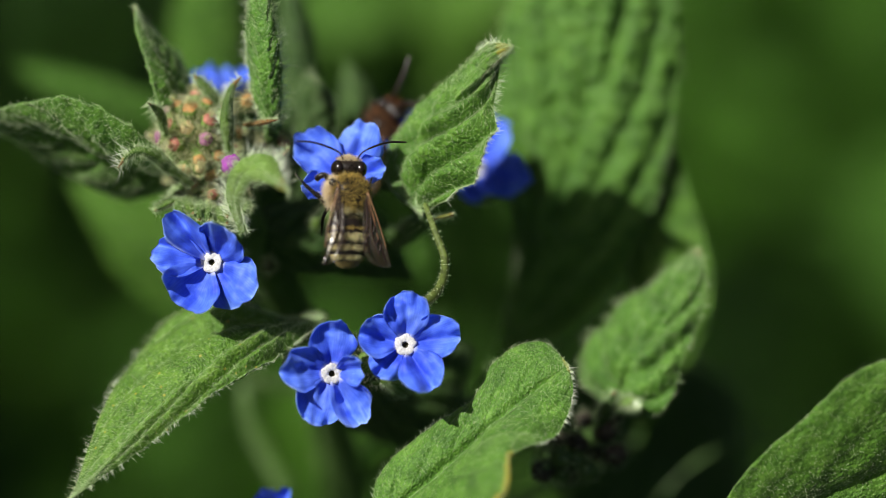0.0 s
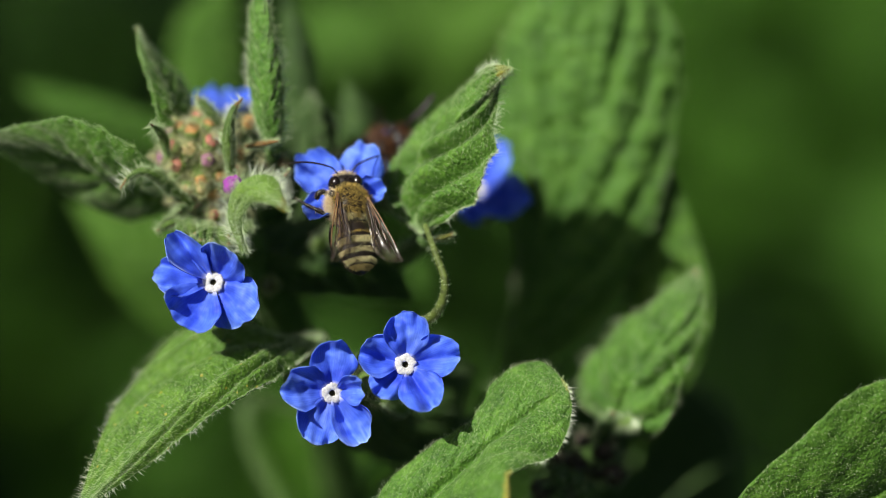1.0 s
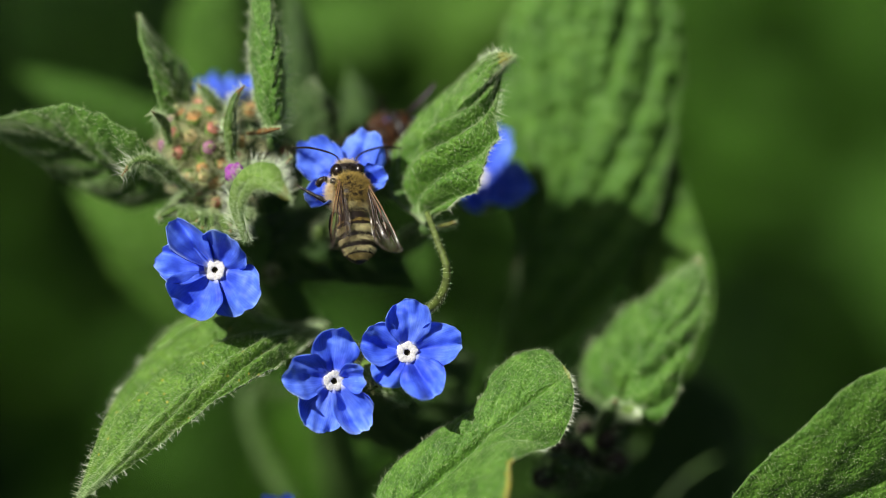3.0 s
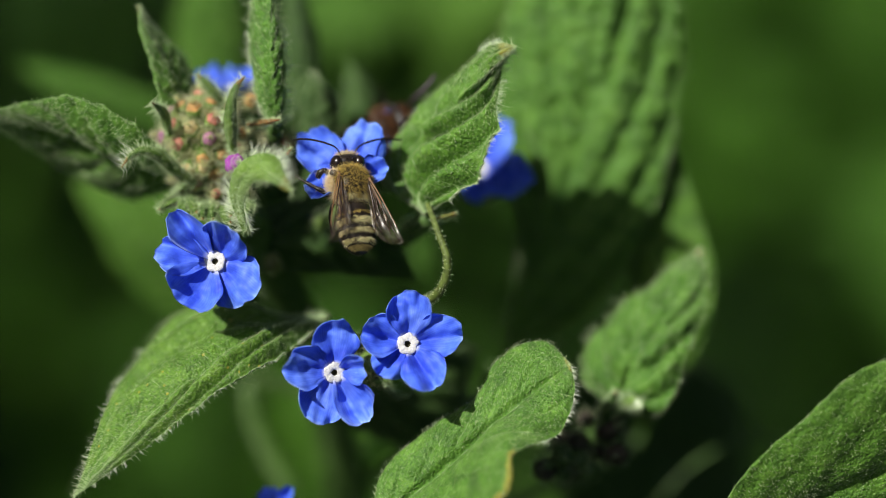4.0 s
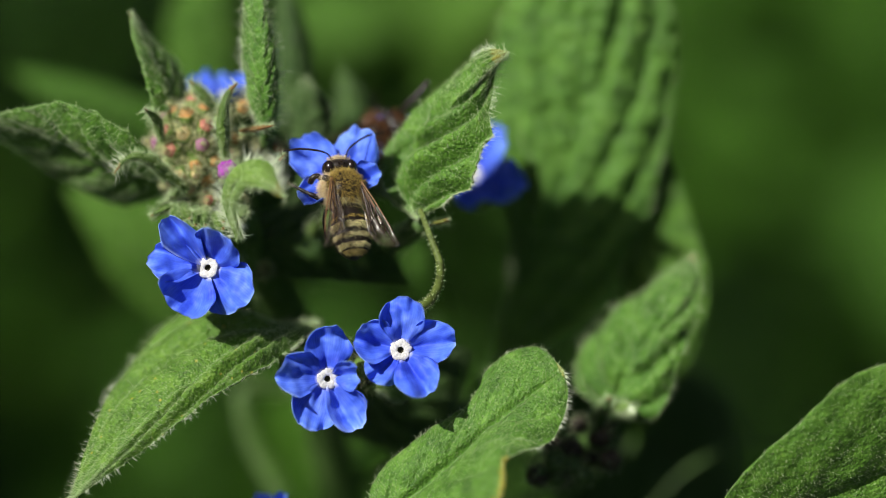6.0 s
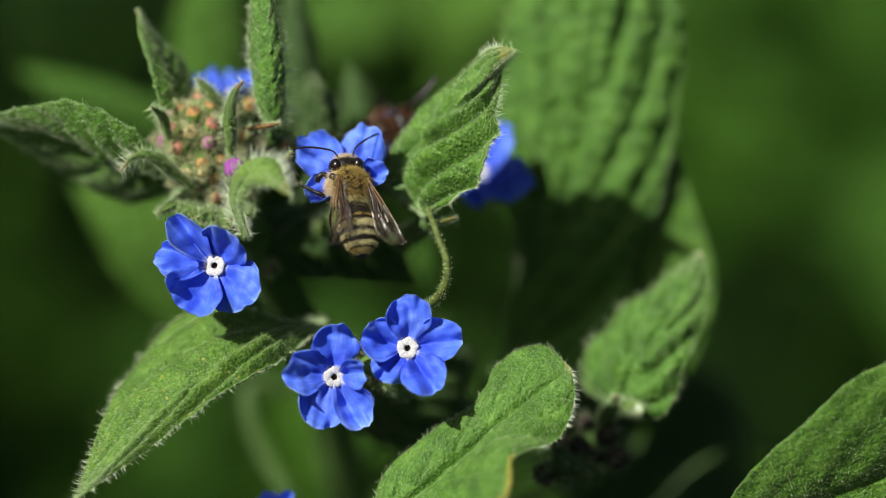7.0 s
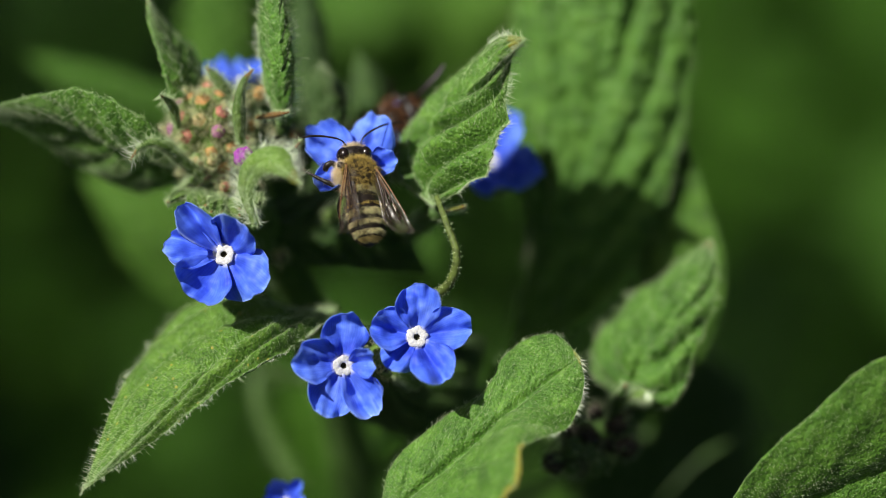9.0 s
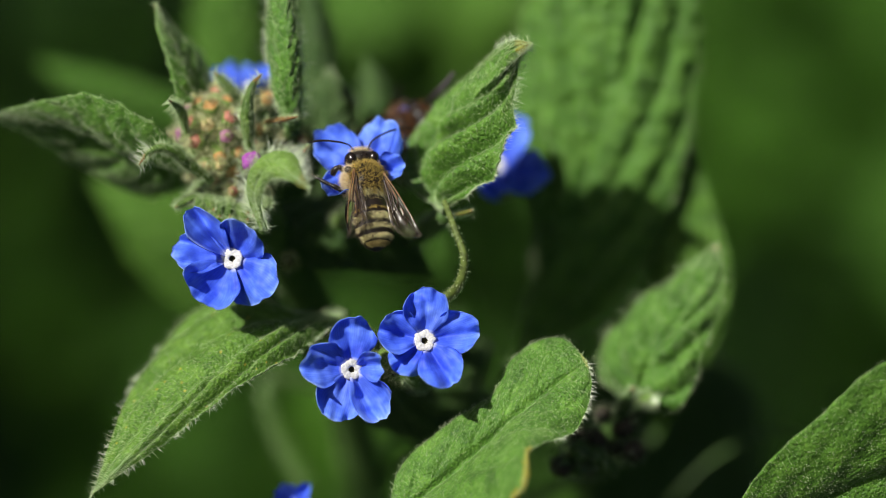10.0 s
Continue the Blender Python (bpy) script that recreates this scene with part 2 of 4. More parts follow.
def field(p, scale, seed=0.0):
    """Smooth noise, -1 to 1, at each place."""
    q = p * scale + seed
    return np.array([noise.noise(x) for x in q.tolist()])


def pillows(p, scale):
    """Puffed cells between a net of fine veins, 0 to 1."""
    out = []
    for q in (p * scale).tolist():
        near = noise.voronoi(q)[0]
        out.append(min(1.0, (near[1] - near[0]) * 2.2) ** 0.6)
    return np.array(out)


def bristles(roots, ways, lengths, radii, droop=0.25):
    """Fine bent hairs, three-sided and pointed."""
    n = len(roots)
    w = unit(ways)
    side = unit(np.cross(w, rng.normal(size=(n, 3))))
    other = np.cross(w, side)
    bend = unit(rng.normal(size=(n, 3)))
    L, r = np.asarray(lengths)[:, None] * np.ones((n, 1)), np.asarray(radii)[:, None] * np.ones((n, 1))
    middle = roots + w * L * 0.55 + bend * L * droop * 0.2
    end = roots + w * L + bend * L * droop * 0.7
    rows = []
    for k in range(3):
        a = 2 * math.pi * k / 3
        rows.append(roots + (side * math.cos(a) + other * math.sin(a)) * r)
    for k in range(3):
        a = 2 * math.pi * k / 3
        rows.append(middle + (side * math.cos(a) + other * math.sin(a)) * r * 0.7)
    rows.append(end)
    v = np.stack(rows, 1).reshape(-1, 3)
    f = []
    for k in range(3):
        j = (k + 1) % 3
        f += [(k, j, 3 + j), (k, 3 + j, 3 + k), (3 + k, 3 + j, 6)]
    f = (np.array(f)[None] + 7 * np.arange(n)[:, None, None]).reshape(-1, 3)
    return v, f


def tube(points, radii, sides=10, count=24):
    """A round stalk along a curve; radii in metres, from end to end."""
    t = np.linspace(0, 1, count)
    c = spline(points, t)
    r = np.interp(t, np.linspace(0, 1, len(radii)), radii)
    tan = unit(np.gradient(c, axis=0))
    ref = np.array([0.3, 0.5, 0.81])
    x = unit(np.cross(tan, ref))
    y = np.cross(tan, x)
    a = np.linspace(0, 2 * math.pi, sides, endpoint=False)
    v = (c[:, None] + r[:, None, None] * (x[:, None] * np.cos(a)[None, :, None] + y[:, None] * np.sin(a)[None, :, None])).reshape(-1, 3)
    f = []
    for i in range(count - 1):
        for k in range(sides):
            j = (k + 1) % sides
            f.append((i * sides + k, i * sides + j, (i + 1) * sides + j, (i + 1) * sides + k))
    f.append(tuple(range(sides))[::-1])
    f.append(tuple((count - 1) * sides + k for k in range(sides)))
    n = unit(v - np.repeat(c, sides, 0))
    return v, f, n


def stalk(name, points, radii, mat, parent, label="", hairs=0, length=0.0008, sides=10, count=24):
    v, f, n = tube(points, radii, sides, count)
    ob = solid(name, v, f, mat, parent, label)
    if hairs:
        i = rng.integers(0, len(v), hairs)
        spread = rng.normal(size=(hairs, 3)) * 0.3
        hv, hf = bristles(v[i], n[i] + spread, length * rng.uniform(0.5, 1.2, hairs), rng.uniform(1.1e-5, 2.2e-5, hairs))
        solid("hairs", hv, hf, HAIR, ob, "fine pale bristles", kind="stuff")
    return ob


def leaf(parent, mid, left, right, mat=LEAF, label="", veins=7, quilt=1.0, bulge=0.06, hairs=2600, rim=420,
         nu=96, nv=45, thick=0.00022, wave=0.0, tip=None, tip_from=0.93, hair=0.0007, groove=1.0, name="leaf", sweep=1.9, beards=(), edge_tint=None, ragged=1.0, vein=1.0, crease=0.12, cell=800, puff=1.0):
    """A leaf lofted over its midrib and two margins (base to tip), with sunken veins, puffed skin and bristles."""
    t = np.linspace(0, 1, nu)
    M, L, R = (spline([at(*p) for p in pts], t) for pts in (mid, left, right))
    s = np.linspace(-1, 1, nv)
    a = np.abs(s)[None, :, None]
    edge = np.where(s[None, :, None] < 0, L[:, None], R[:, None])
    P = M[:, None] + (edge - M[:, None]) * a
    tan = np.gradient(P, axis=0)
    across = np.gradient(P, axis=1)
    N = unit(np.cross(tan, across) + 1e-15)
    N = unit(N.mean(axis=1, keepdims=True) * 0.5 + N)
    N = N * np.where((N * TOWARDS).sum(-1, keepdims=True) < 0, -1, 1)
    width = np.linalg.norm(L - R, axis=1)[:, None]
    full = width.max()
    taper = np.clip(width / full, 0, 1)
    tt, aa = t[:, None] * np.ones((1, nv)), np.abs(s)[None, :] * np.ones((nu, 1))
    flat = P.reshape(-1, 3)
    jog = field(flat, 160, 3.0).reshape(nu, nv)
    h = bulge * width * 4 * aa * (1 - aa) + 0.04 * vein * quilt * min(full, 0.011) * taper * (1 - aa**2)
    # side veins sweep forward from the midrib, alternate on the two halves
    x = tt * veins - sweep * aa**1.25 + 0.14 * jog + np.where(s[None, :] < 0, 0.5, 0.0)
    g = np.abs(x - np.round(x))
    h += vein * quilt * min(full, 0.011) * 0.1 * (0.3 * g - 0.05 - np.exp(-np.abs(g / crease) ** 1.4)) * np.clip(aa * 4, 0, 1) * (1 - 0.6 * aa**3) * taper
    h -= groove * min(full, 0.009) * 0.075 * np.exp(-((aa / 0.07) ** 2)) * taper
    h += quilt * taper * (0.00026 * puff * (pillows(flat, cell) - 0.7) + 0.0002 * field(flat, 520, 1.0) + 0.00009 * field(flat, 1900, 5.0)).reshape(nu, nv)
    h += wave * np.sin(tt * 23 + 4 * jog) * aa**3
    P = P + N * h[..., None]
    rough_edge = (field(flat, 520, 8.0).reshape(nu, nv) * 0.00022 * ragged * aa**6 * taper)[..., None]
    P = P + unit(edge - M[:, None] + 1e-12) * rough_edge
    top = P.reshape(-1, 3)
    body = thick * np.clip(taper * 3, 0.15, 1) * np.where(aa < 0.12, 2.2, 1.0)
    under = (P - N * body[..., None]).reshape(-1, 3)
    k = nu * nv
    f1 = grid_faces(nu, nv)
    f2 = grid_faces(nu, nv, k)[:, ::-1]
    rims = []
    for col in (0, nv - 1):
        i = np.arange(nu - 1) * nv + col
        rims.append(np.stack([i, i + nv, i + nv + k, i + k], -1))
    for row in (0, nu - 1):
        i = row * nv + np.arange(nv - 1)
        rims.append(np.stack([i, i + k, i + k + 1, i + 1], -1))
    faces = np.vstack([f1, f2, *rims])
    mats = [mat] + ([tip] if tip else [])
    slots = None
    if tip:
        along = np.concatenate([top, under])[faces[:, 0]]
        row = (faces[:, 0] % k) // nv / (nu - 1)
        edge_row = np.abs((faces[:, 0] % k) % nv / (nv - 1) * 2 - 1)
        slots = (row + 0.04 * field(along, 900, 2.0) + 0.02 * edge_row > tip_from).astype(int)
        if edge_tint:
            which, t0, t1 = edge_tint
            spot = ((faces[:, 0] % k) % nv / (nv - 1) * 2 - 1) * which
            slots |= ((spot > 0.93 + 0.06 * field(along, 700, 4.0)) & (row > t0) & (row < t1)).astype(int)
    ob = solid(name, np.vstack([top, under]), faces, mats, parent, label, slots)
    if hairs or rim:
        hairs = int(hairs * 2)
        i = rng.integers(0, k, hairs)
        n0 = N.reshape(-1, 3)
        forward = unit(tan).reshape(-1, 3)
        ways = n0[i] + 0.45 * forward[i] + rng.normal(size=(hairs, 3)) * 0.35
        size = hair * rng.uniform(0.2, 1.0, hairs) ** 2
        roots = [top[i]]
        dirs, sizes, thickness = [ways], [size], [rng.uniform(0.7e-5, 1.4e-5, hairs)]
        rim = int(rim * 0.5)
        for many, swing, rise, size, thin in ((rim, 1.0, 0.35, (0.5, 1.9), (1.2e-5, 2.6e-5)), (160 if rim else 0, 0.8, 0.8, (0.3, 0.75), (0.7e-5, 1.2e-5))):
            row, side, along = rng.integers(2, nu - 1, many), rng.integers(0, 2, many), rng.random((many, 1))
            j = row * nv + side * (nv - 1)
            out = unit(edge - M[:, None] + 1e-12)[row, side * (nv - 1)]
            roots.append(top[j] + (top[j + nv] - top[j]) * along)
            dirs.append(out * swing + rise * n0[j] + 0.3 * forward[j] + rng.normal(size=(many, 3)) * 0.3)
            sizes.append(hair * rng.uniform(*size, many))
            thickness.append(rng.uniform(*thin, many))
        hv, hf = bristles(np.vstack(roots), np.vstack(dirs), np.concatenate(sizes), np.concatenate(thickness))
        solid("hairs", hv, hf, HAIR, ob, "fine pale bristles", kind="stuff")
    for which, t0, t1, many, long in beards:
        row = rng.integers(int(t0 * (nu - 1)), int(t1 * (nu - 1)), many)
        j = row * nv + (nv - 1 if which > 0 else 0)
        out = unit(edge - M[:, None] + 1e-12)[row, (nv - 1 if which > 0 else 0)]
        ways = out + 0.25 * unit(tan).reshape(-1, 3)[j] + 0.3 * N.reshape(-1, 3)[j] + rng.normal(size=(many, 3)) * 0.28
        hv, hf = bristles(top[j] + (top[j + nv] - top[j]) * rng.random((many, 1)), ways, long * rng.uniform(0.4, 1.1, many), rng.uniform(1.6e-5, 3.0e-5, many), 0.4)
        solid("bristles", hv, hf, HAIR_WHITE, ob, "stiff white bristles on the margin", kind="stuff")
    return ob


def blade(parent, p0, p1, p2, wide, mat=BRACT, tip=TIP_BROWN, tip_from=0.86, name="bract", label="", hairs=500, rim=160, cup=2.0, hair=0.0007, beards=(), quilt=0.4):
    """A narrow bract from p0 to p2 by way of p1, one place or several; wide in grid steps."""
    q = np.array([p0, *(p1 if isinstance(p1, list) else [p1]), p2], float)
    t = np.linspace(0, 1, 7)
    c = spline(q, t)
    way = np.gradient(c[:, :2], axis=0)
    side = np.stack([-way[:, 1], way[:, 0]], -1) / np.maximum(np.hypot(way[:, 0], way[:, 1]), 1e-6)[:, None]
    w = np.interp(t, (0, 0.35, 0.6, 0.85, 1), (0.6, 1.0, 0.9, 0.5, 0.05))[:, None]
    left, right = ([tuple(p) for p in np.hstack([c[:, :2] + k * side * wide * 0.5 * w, c[:, 2:] + cup * w * 0.5])] for k in (1, -1))
    return leaf(parent, [tuple(p) for p in c], left, right, mat, label, 4, quilt, 0.05, hairs, rim, 44, 17, 0.0002, 0, tip, tip_from, hair, 1.0, name, beards=beards)


def around(centre, n):
    """Two directions square to n."""
    n = unit(np.asarray(n, float))
    x = np.array(RIGHT) - n * np.dot(np.array(RIGHT), n)
    x = unit(x)
    return x, np.cross(n, x), n


def petal_sheet(c, x, y, n, R, angle, long, wide, lift, cup, twist, seed):
    """A broad rounded petal, grooved along its middle, its lip frilled and bent."""
    nu, nv = 34, 27
    u = np.linspace(0, 1, nu)[:, None] * np.ones((1, nv))
    s = np.linspace(-1, 1, nv)[None, :] * np.ones((nu, 1))
    half = (0.2 + 0.8 * np.sin(np.clip(u / 0.85, 0, 1) * math.pi / 2) ** 1.1) * wide * 0.45
    ca, sa = math.cos(radians(angle)), math.sin(radians(angle))
    out, side = x * ca + y * sa, -x * sa + y * ca
    # a rounded lip, uneven and lightly frilled
    lip = np.stack([s * 1.2, s * 0 + seed, s * 0], -1).reshape(-1, 3)
    end = 0.5 + 0.5 * np.sqrt(np.clip(1 - np.abs(s * 0.985) ** 2.0, 0, 1))
    end = end * (1 + (0.08 * field(lip, 1.1, seed + 4) + 0.035 * field(lip, 3.7, seed)).reshape(nu, nv))
    r = 0.09 + (long * end - 0.09) * u
    flat = np.stack([r, s * half, u * 0 + seed], -1).reshape(-1, 3)
    half = half * (1 + 0.14 * field(flat, 2.2, seed + 9).reshape(nu, nv) * u)
    crumple = 0.26 * field(flat, 2.0, seed).reshape(nu, nv) * u + 0.12 * field(flat, 4.6, seed).reshape(nu, nv) * u
    h = (lift + 0.22) * u**1.3 + cup * s**2 * half * 2 + twist * s * u * half
    h += -0.1 * np.exp(-((s / 0.2) ** 2)) * np.clip(u * 3, 0, 1) * (1 - 0.8 * u) + crumple
    h += 0.1 * np.sin(s * 6.0 + seed) * u**2 + 0.035 * np.sin(s * 13 + 3 * seed) * u**4
    h += 0.09 * np.exp(-(((np.abs(s) - 0.75) / 0.3) ** 2)) * np.exp(-(((u - 0.25) / 0.2) ** 2))
    P = c + R * (r[..., None] * out + (s * half)[..., None] * side + h[..., None] * n)
    N = unit(np.cross(np.gradient(P, axis=0), np.gradient(P, axis=1)))
    N = N * np.where((N * n).sum(-1, keepdims=True) < 0, -1, 1)
    top, under = P.reshape(-1, 3), (P - N * 0.00008).reshape(-1, 3)
    k = nu * nv
    rims = []
    for col in (0, nv - 1):
        i = np.arange(nu - 1) * nv + col
        rims.append(np.stack([i, i + nv, i + nv + k, i + k], -1))
    for row in (0, nu - 1):
        i = row * nv + np.arange(nv - 1)
        rims.append(np.stack([i, i + k, i + k + 1, i + 1], -1))
    return np.vstack([top, under]), np.vstack([grid_faces(nu, nv), grid_faces(nu, nv, k)[:, ::-1], *rims])


def turned(profile, c, x, y, n, sides=20):
    """A body of revolution: (radius, height) rows round n."""
    a = np.linspace(0, 2 * math.pi, sides, endpoint=False)
    v = np.vstack([c + r * (np.cos(a)[:, None] * x + np.sin(a)[:, None] * y) + h * n for r, h in profile])
    f = []
    for i in range(len(profile) - 1):
        for k in range(sides):
            j = (k + 1) % sides
            f.append((i * sides + k, i * sides + j, (i + 1) * sides + j, (i + 1) * sides + k))
    f.append(tuple(range(sides))[::-1])
    f.append(tuple((len(profile) - 1) * sides + k for k in range(sides)))
    return v, f


def flower(parent, place, size, facing, petals, foot, label="open blue five-petalled flower with a white eye"):
    """size in grid steps; facing: lean to the right and up; petals: angle, length, width, lift, cup, twist."""
    c = at(*place)
    x, y, n = around(c, np.array(NEAR) + facing[0] * np.array(RIGHT) + facing[1] * np.array(UP))
    R = size * STEP
    back = c - n * 0.0045
    root = at(*foot)
    v, f, nn = tube([c - n * 0.0004, c - n * 0.002, back, (back + root) / 2 - n * 0.001, root],
                    [0.0007, 0.0008, 0.0013, 0.0009, 0.0007], 12, 26)
    ob = solid("flower", v, f, CALYX, parent, label)
    i = rng.integers(len(v) // 3, len(v), 420)
    hv, hf = bristles(v[i], nn[i] + rng.normal(size=(420, 3)) * 0.3, 0.001 * rng.uniform(0.4, 1.2, 420), rng.uniform(1e-5, 2e-5, 420))
    solid("hairs", hv, hf, HAIR, ob, "fine pale bristles", kind="stuff")
    for k, p in enumerate(petals):
        v, f = petal_sheet(c, x, y, n, R, *p, seed=place[0] * 0.37 + k * 5.1)
        lobe = solid("petal", v, f, PETAL, ob)
        # along and across the petal, for its streaks
        u, s = np.meshgrid(np.linspace(0, 1, 34), np.linspace(0, 1, 27), indexing="ij")
        flat = np.tile(np.stack([u.ravel(), s.ravel()], -1), (2, 1))
        corner = np.zeros(len(lobe.data.loops), np.int32)
        lobe.data.loops.foreach_get("vertex_index", corner)
        lobe.data.uv_layers.new(name="along").data.foreach_set("uv", flat[corner].ravel())
    # white scales grown together into a lumpy ring round the throat
    a, q = np.linspace(0, 2 * math.pi, 60, endpoint=False), np.linspace(0, 2 * math.pi, 12, endpoint=False)
    aa, qq = np.repeat(a, 12), np.tile(q, 60)
    lump = 1.1 + 0.16 * np.cos(5 * (aa - radians(petals[0][0]))) + 0.45 * field(np.stack([np.cos(aa) * 2, np.sin(aa) * 2, np.sin(qq) * 0.8], -1), 2.4, place[1])
    rad = R * (0.122 + 0.015 * field(np.stack([np.cos(aa), np.sin(aa), aa * 0], -1), 2.2, place[0])) + 0.066 * R * np.where(np.cos(qq) > 0, lump, 1.0) * np.cos(qq)
    v = c + rad[:, None] * (np.cos(aa)[:, None] * x + np.sin(aa)[:, None] * y) + (0.065 * R + 0.022 * R * lump * np.sin(qq))[:, None] * n
    f = [(i * 12 + j, i * 12 + (j + 1) % 12, (i + 1) % 60 * 12 + (j + 1) % 12, (i + 1) % 60 * 12 + j) for i in range(60) for j in range(12)]
    solid("throat_ring", v, f, WHITE, ob, "lumpy white ring round the throat")
    v, f = turned([(0.16 * R, -0.02 * R), (0.13 * R, 0.05 * R), (0.07 * R, 0.03 * R), (0.01 * R, -0.06 * R)], c, x, y, n)
    solid("throat", v, f, THROAT, ob, "dark mouth of the flower tube")
    return ob


def five(start, lift=0.1, step=72.0, long=1.0, wide=0.92, cup=0.06):
    r = random.Random(start)
    return [(start + step * k + r.uniform(-5, 5), long * r.uniform(0.93, 1.05), wide * r.uniform(0.9, 1.08), lift + r.uniform(-0.06, 0.06),
             cup + r.uniform(-0.08, 0.08), r.uniform(-0.15, 0.15)) for k in range(5)]


def bud(parent, place, way, size, mat, hairs=70, name="bud", label="", coat_of=HAIR, body=None):
    """A bristly flower bud; way leans right and up from the viewer's line; size in grid steps."""
    c = at(*place)
    x, y, n = around(c, np.array(NEAR) * way[2] + way[0] * np.array(RIGHT) + way[1] * np.array(UP))
    r = size * STEP
    prof = [(0.35, -1.6), (0.7, -1.1), (0.95, -0.4), (1.0, 0.1), (0.85, 0.6), (0.55, 0.95), (0.22, 1.1), (0.03, 1.12)]
    v, f = turned([(a * r, b * r) for a, b in prof], c, x, y, n, 14)
    fluted = 1 + 0.09 * np.cos(5 * np.arctan2((v - c) @ y, (v - c) @ x))
    core = c + np.outer((v - c) @ n, n)
    v = core + (v - core) * fluted[:, None]
    slots = [int(q[0] >= 14 * 4) for q in f]
    slots[-2], slots[-1] = 0, 1
    ob = solid(name, v, f, [body or mat, mat], parent, label, slots)
    if hairs:
        i = rng.integers(0, len(v), hairs)
        ways = unit(v[i] - c) + 0.7 * n + rng.normal(size=(hairs, 3)) * 0.3
        hv, hf = bristles(v[i], ways, 0.0012 * rng.uniform(0.4, 1.1, hairs), rng.uniform(0.9e-5, 1.8e-5, hairs))
        solid("hairs", hv, hf, coat_of, ob, "fine pale bristles", kind="stuff")
    return ob


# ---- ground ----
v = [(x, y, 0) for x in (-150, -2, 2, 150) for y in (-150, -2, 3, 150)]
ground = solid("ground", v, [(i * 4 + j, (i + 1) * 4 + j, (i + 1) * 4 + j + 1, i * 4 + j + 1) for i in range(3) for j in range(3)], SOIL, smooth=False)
tagged(ground, "soil under the plants, coloured near black for shade", "ground", kind="structure")

# ---- the flowering plant ----
plant = new("alkanet_plant")
plant.matrix_world = Matrix.Translation((-0.005, 0.035, 0.0))
tagged(plant, "bristly green alkanet plant with blue flowers in sunlight", "plant")

stalk("stem", [at(400, 330, 12), at(470, 470, 22), at(560, 640, 40), at(610, 900, 62), (-0.004, 0.033, 0.2), (-0.005, 0.035, 0.0)],
      [0.0022, 0.0026, 0.0028, 0.003, 0.004, 0.005], STEM, plant, "hairy green stem", 1500, 0.0012, 14, 60)
stalk("branch", [at(430, 430, 24), at(560, 470, 26), at(690, 430, 22), at(755, 385, 8)], [0.0018, 0.0014, 0.0012, 0.001], STEM, plant, "", 500)
stalk("branch", [at(540, 600, 36), at(610, 650, 30), at(690, 670, 28), at(830, 720, 28), at(1000, 790, 26), at(1090, 740, 15)],
      [0.0018, 0.0013, 0.0012, 0.0013, 0.0013, 0.001], STEM, plant, "", 0)
stalk("side_stem", [at(540, 690, 48), at(440, 680, 46), at(450, 770, 46), at(510, 880, 46)], [0.0005, 0.0008, 0.0009, 0.0009], STEM, plant, "thin arching green side stem", 200)

# lower leaf with pollen, reaching towards the viewer
leaf(plant, [(572, 562, 15), (440, 605, 3), (290, 715, 0), (125, 885, -2)],
     [(572, 558, 15), (485, 562, 10), (405, 530, 12), (325, 548, 12), (235, 630, 9), (180, 730, 4), (125, 885, -2)],
     [(572, 568, 14), (545, 590, 6), (440, 655, -0.5), (300, 755, -1.5), (125, 885, -2)],
     LEAF_POLLEN, "long green leaf dusted with yellow pollen", 2.4, 0.85, 0.05, 6500, 420, 170, 67,
     sweep=1.9, vein=1.9, crease=0.17, groove=1.3, beards=((1, 0.1, 0.4, 60, 0.0011), (1, 0.4, 0.95, 80, 0.0011), (-1, 0.55, 0.95, 50, 0.001)))
# upper leaf beside the bee
leaf(plant, [(748, 378, 5), (716, 318, 7), (733, 252, 7), (800, 180, 4), (860, 112, 1), (908, 80, -1)],
     [(748, 378, 5), (704, 334, 10), (708, 278, 12), (742, 220, 12), (802, 145, 9.5), (850, 88, 5), (880, 76, 1), (908, 80, -1)],
     [(748, 378, 5), (812, 335, 1), (848, 285, 0), (866, 235, 0.5), (880, 165, 2.5), (884, 122, 2.5), (908, 80, -1)],
     LEAF, "quilted green leaf with a yellowed tip", 3.4, 1.35, 0.08, 5200, 700, 160, 71, tip=TIP_YELLOW, tip_from=0.93,
     sweep=2.0, ragged=3.0, beards=((1, 0.15, 0.95, 130, 0.0013), (-1, 0.7, 0.95, 40, 0.001)), edge_tint=(1, 0.86, 1.0), vein=1.8, crease=0.2, groove=1.4)
stalk("leaf_stalk", [at(752, 362, 4), at(770, 410, 2), at(788, 465, 1), at(778, 510, 2), at(752, 535, 5), at(700, 560, 9)],
      [0.00028, 0.00035, 0.00042, 0.0005, 0.0005, 0.0004], STALK, plant, "curved hairy olive-green stalk", 380, 0.0004, 12, 40)
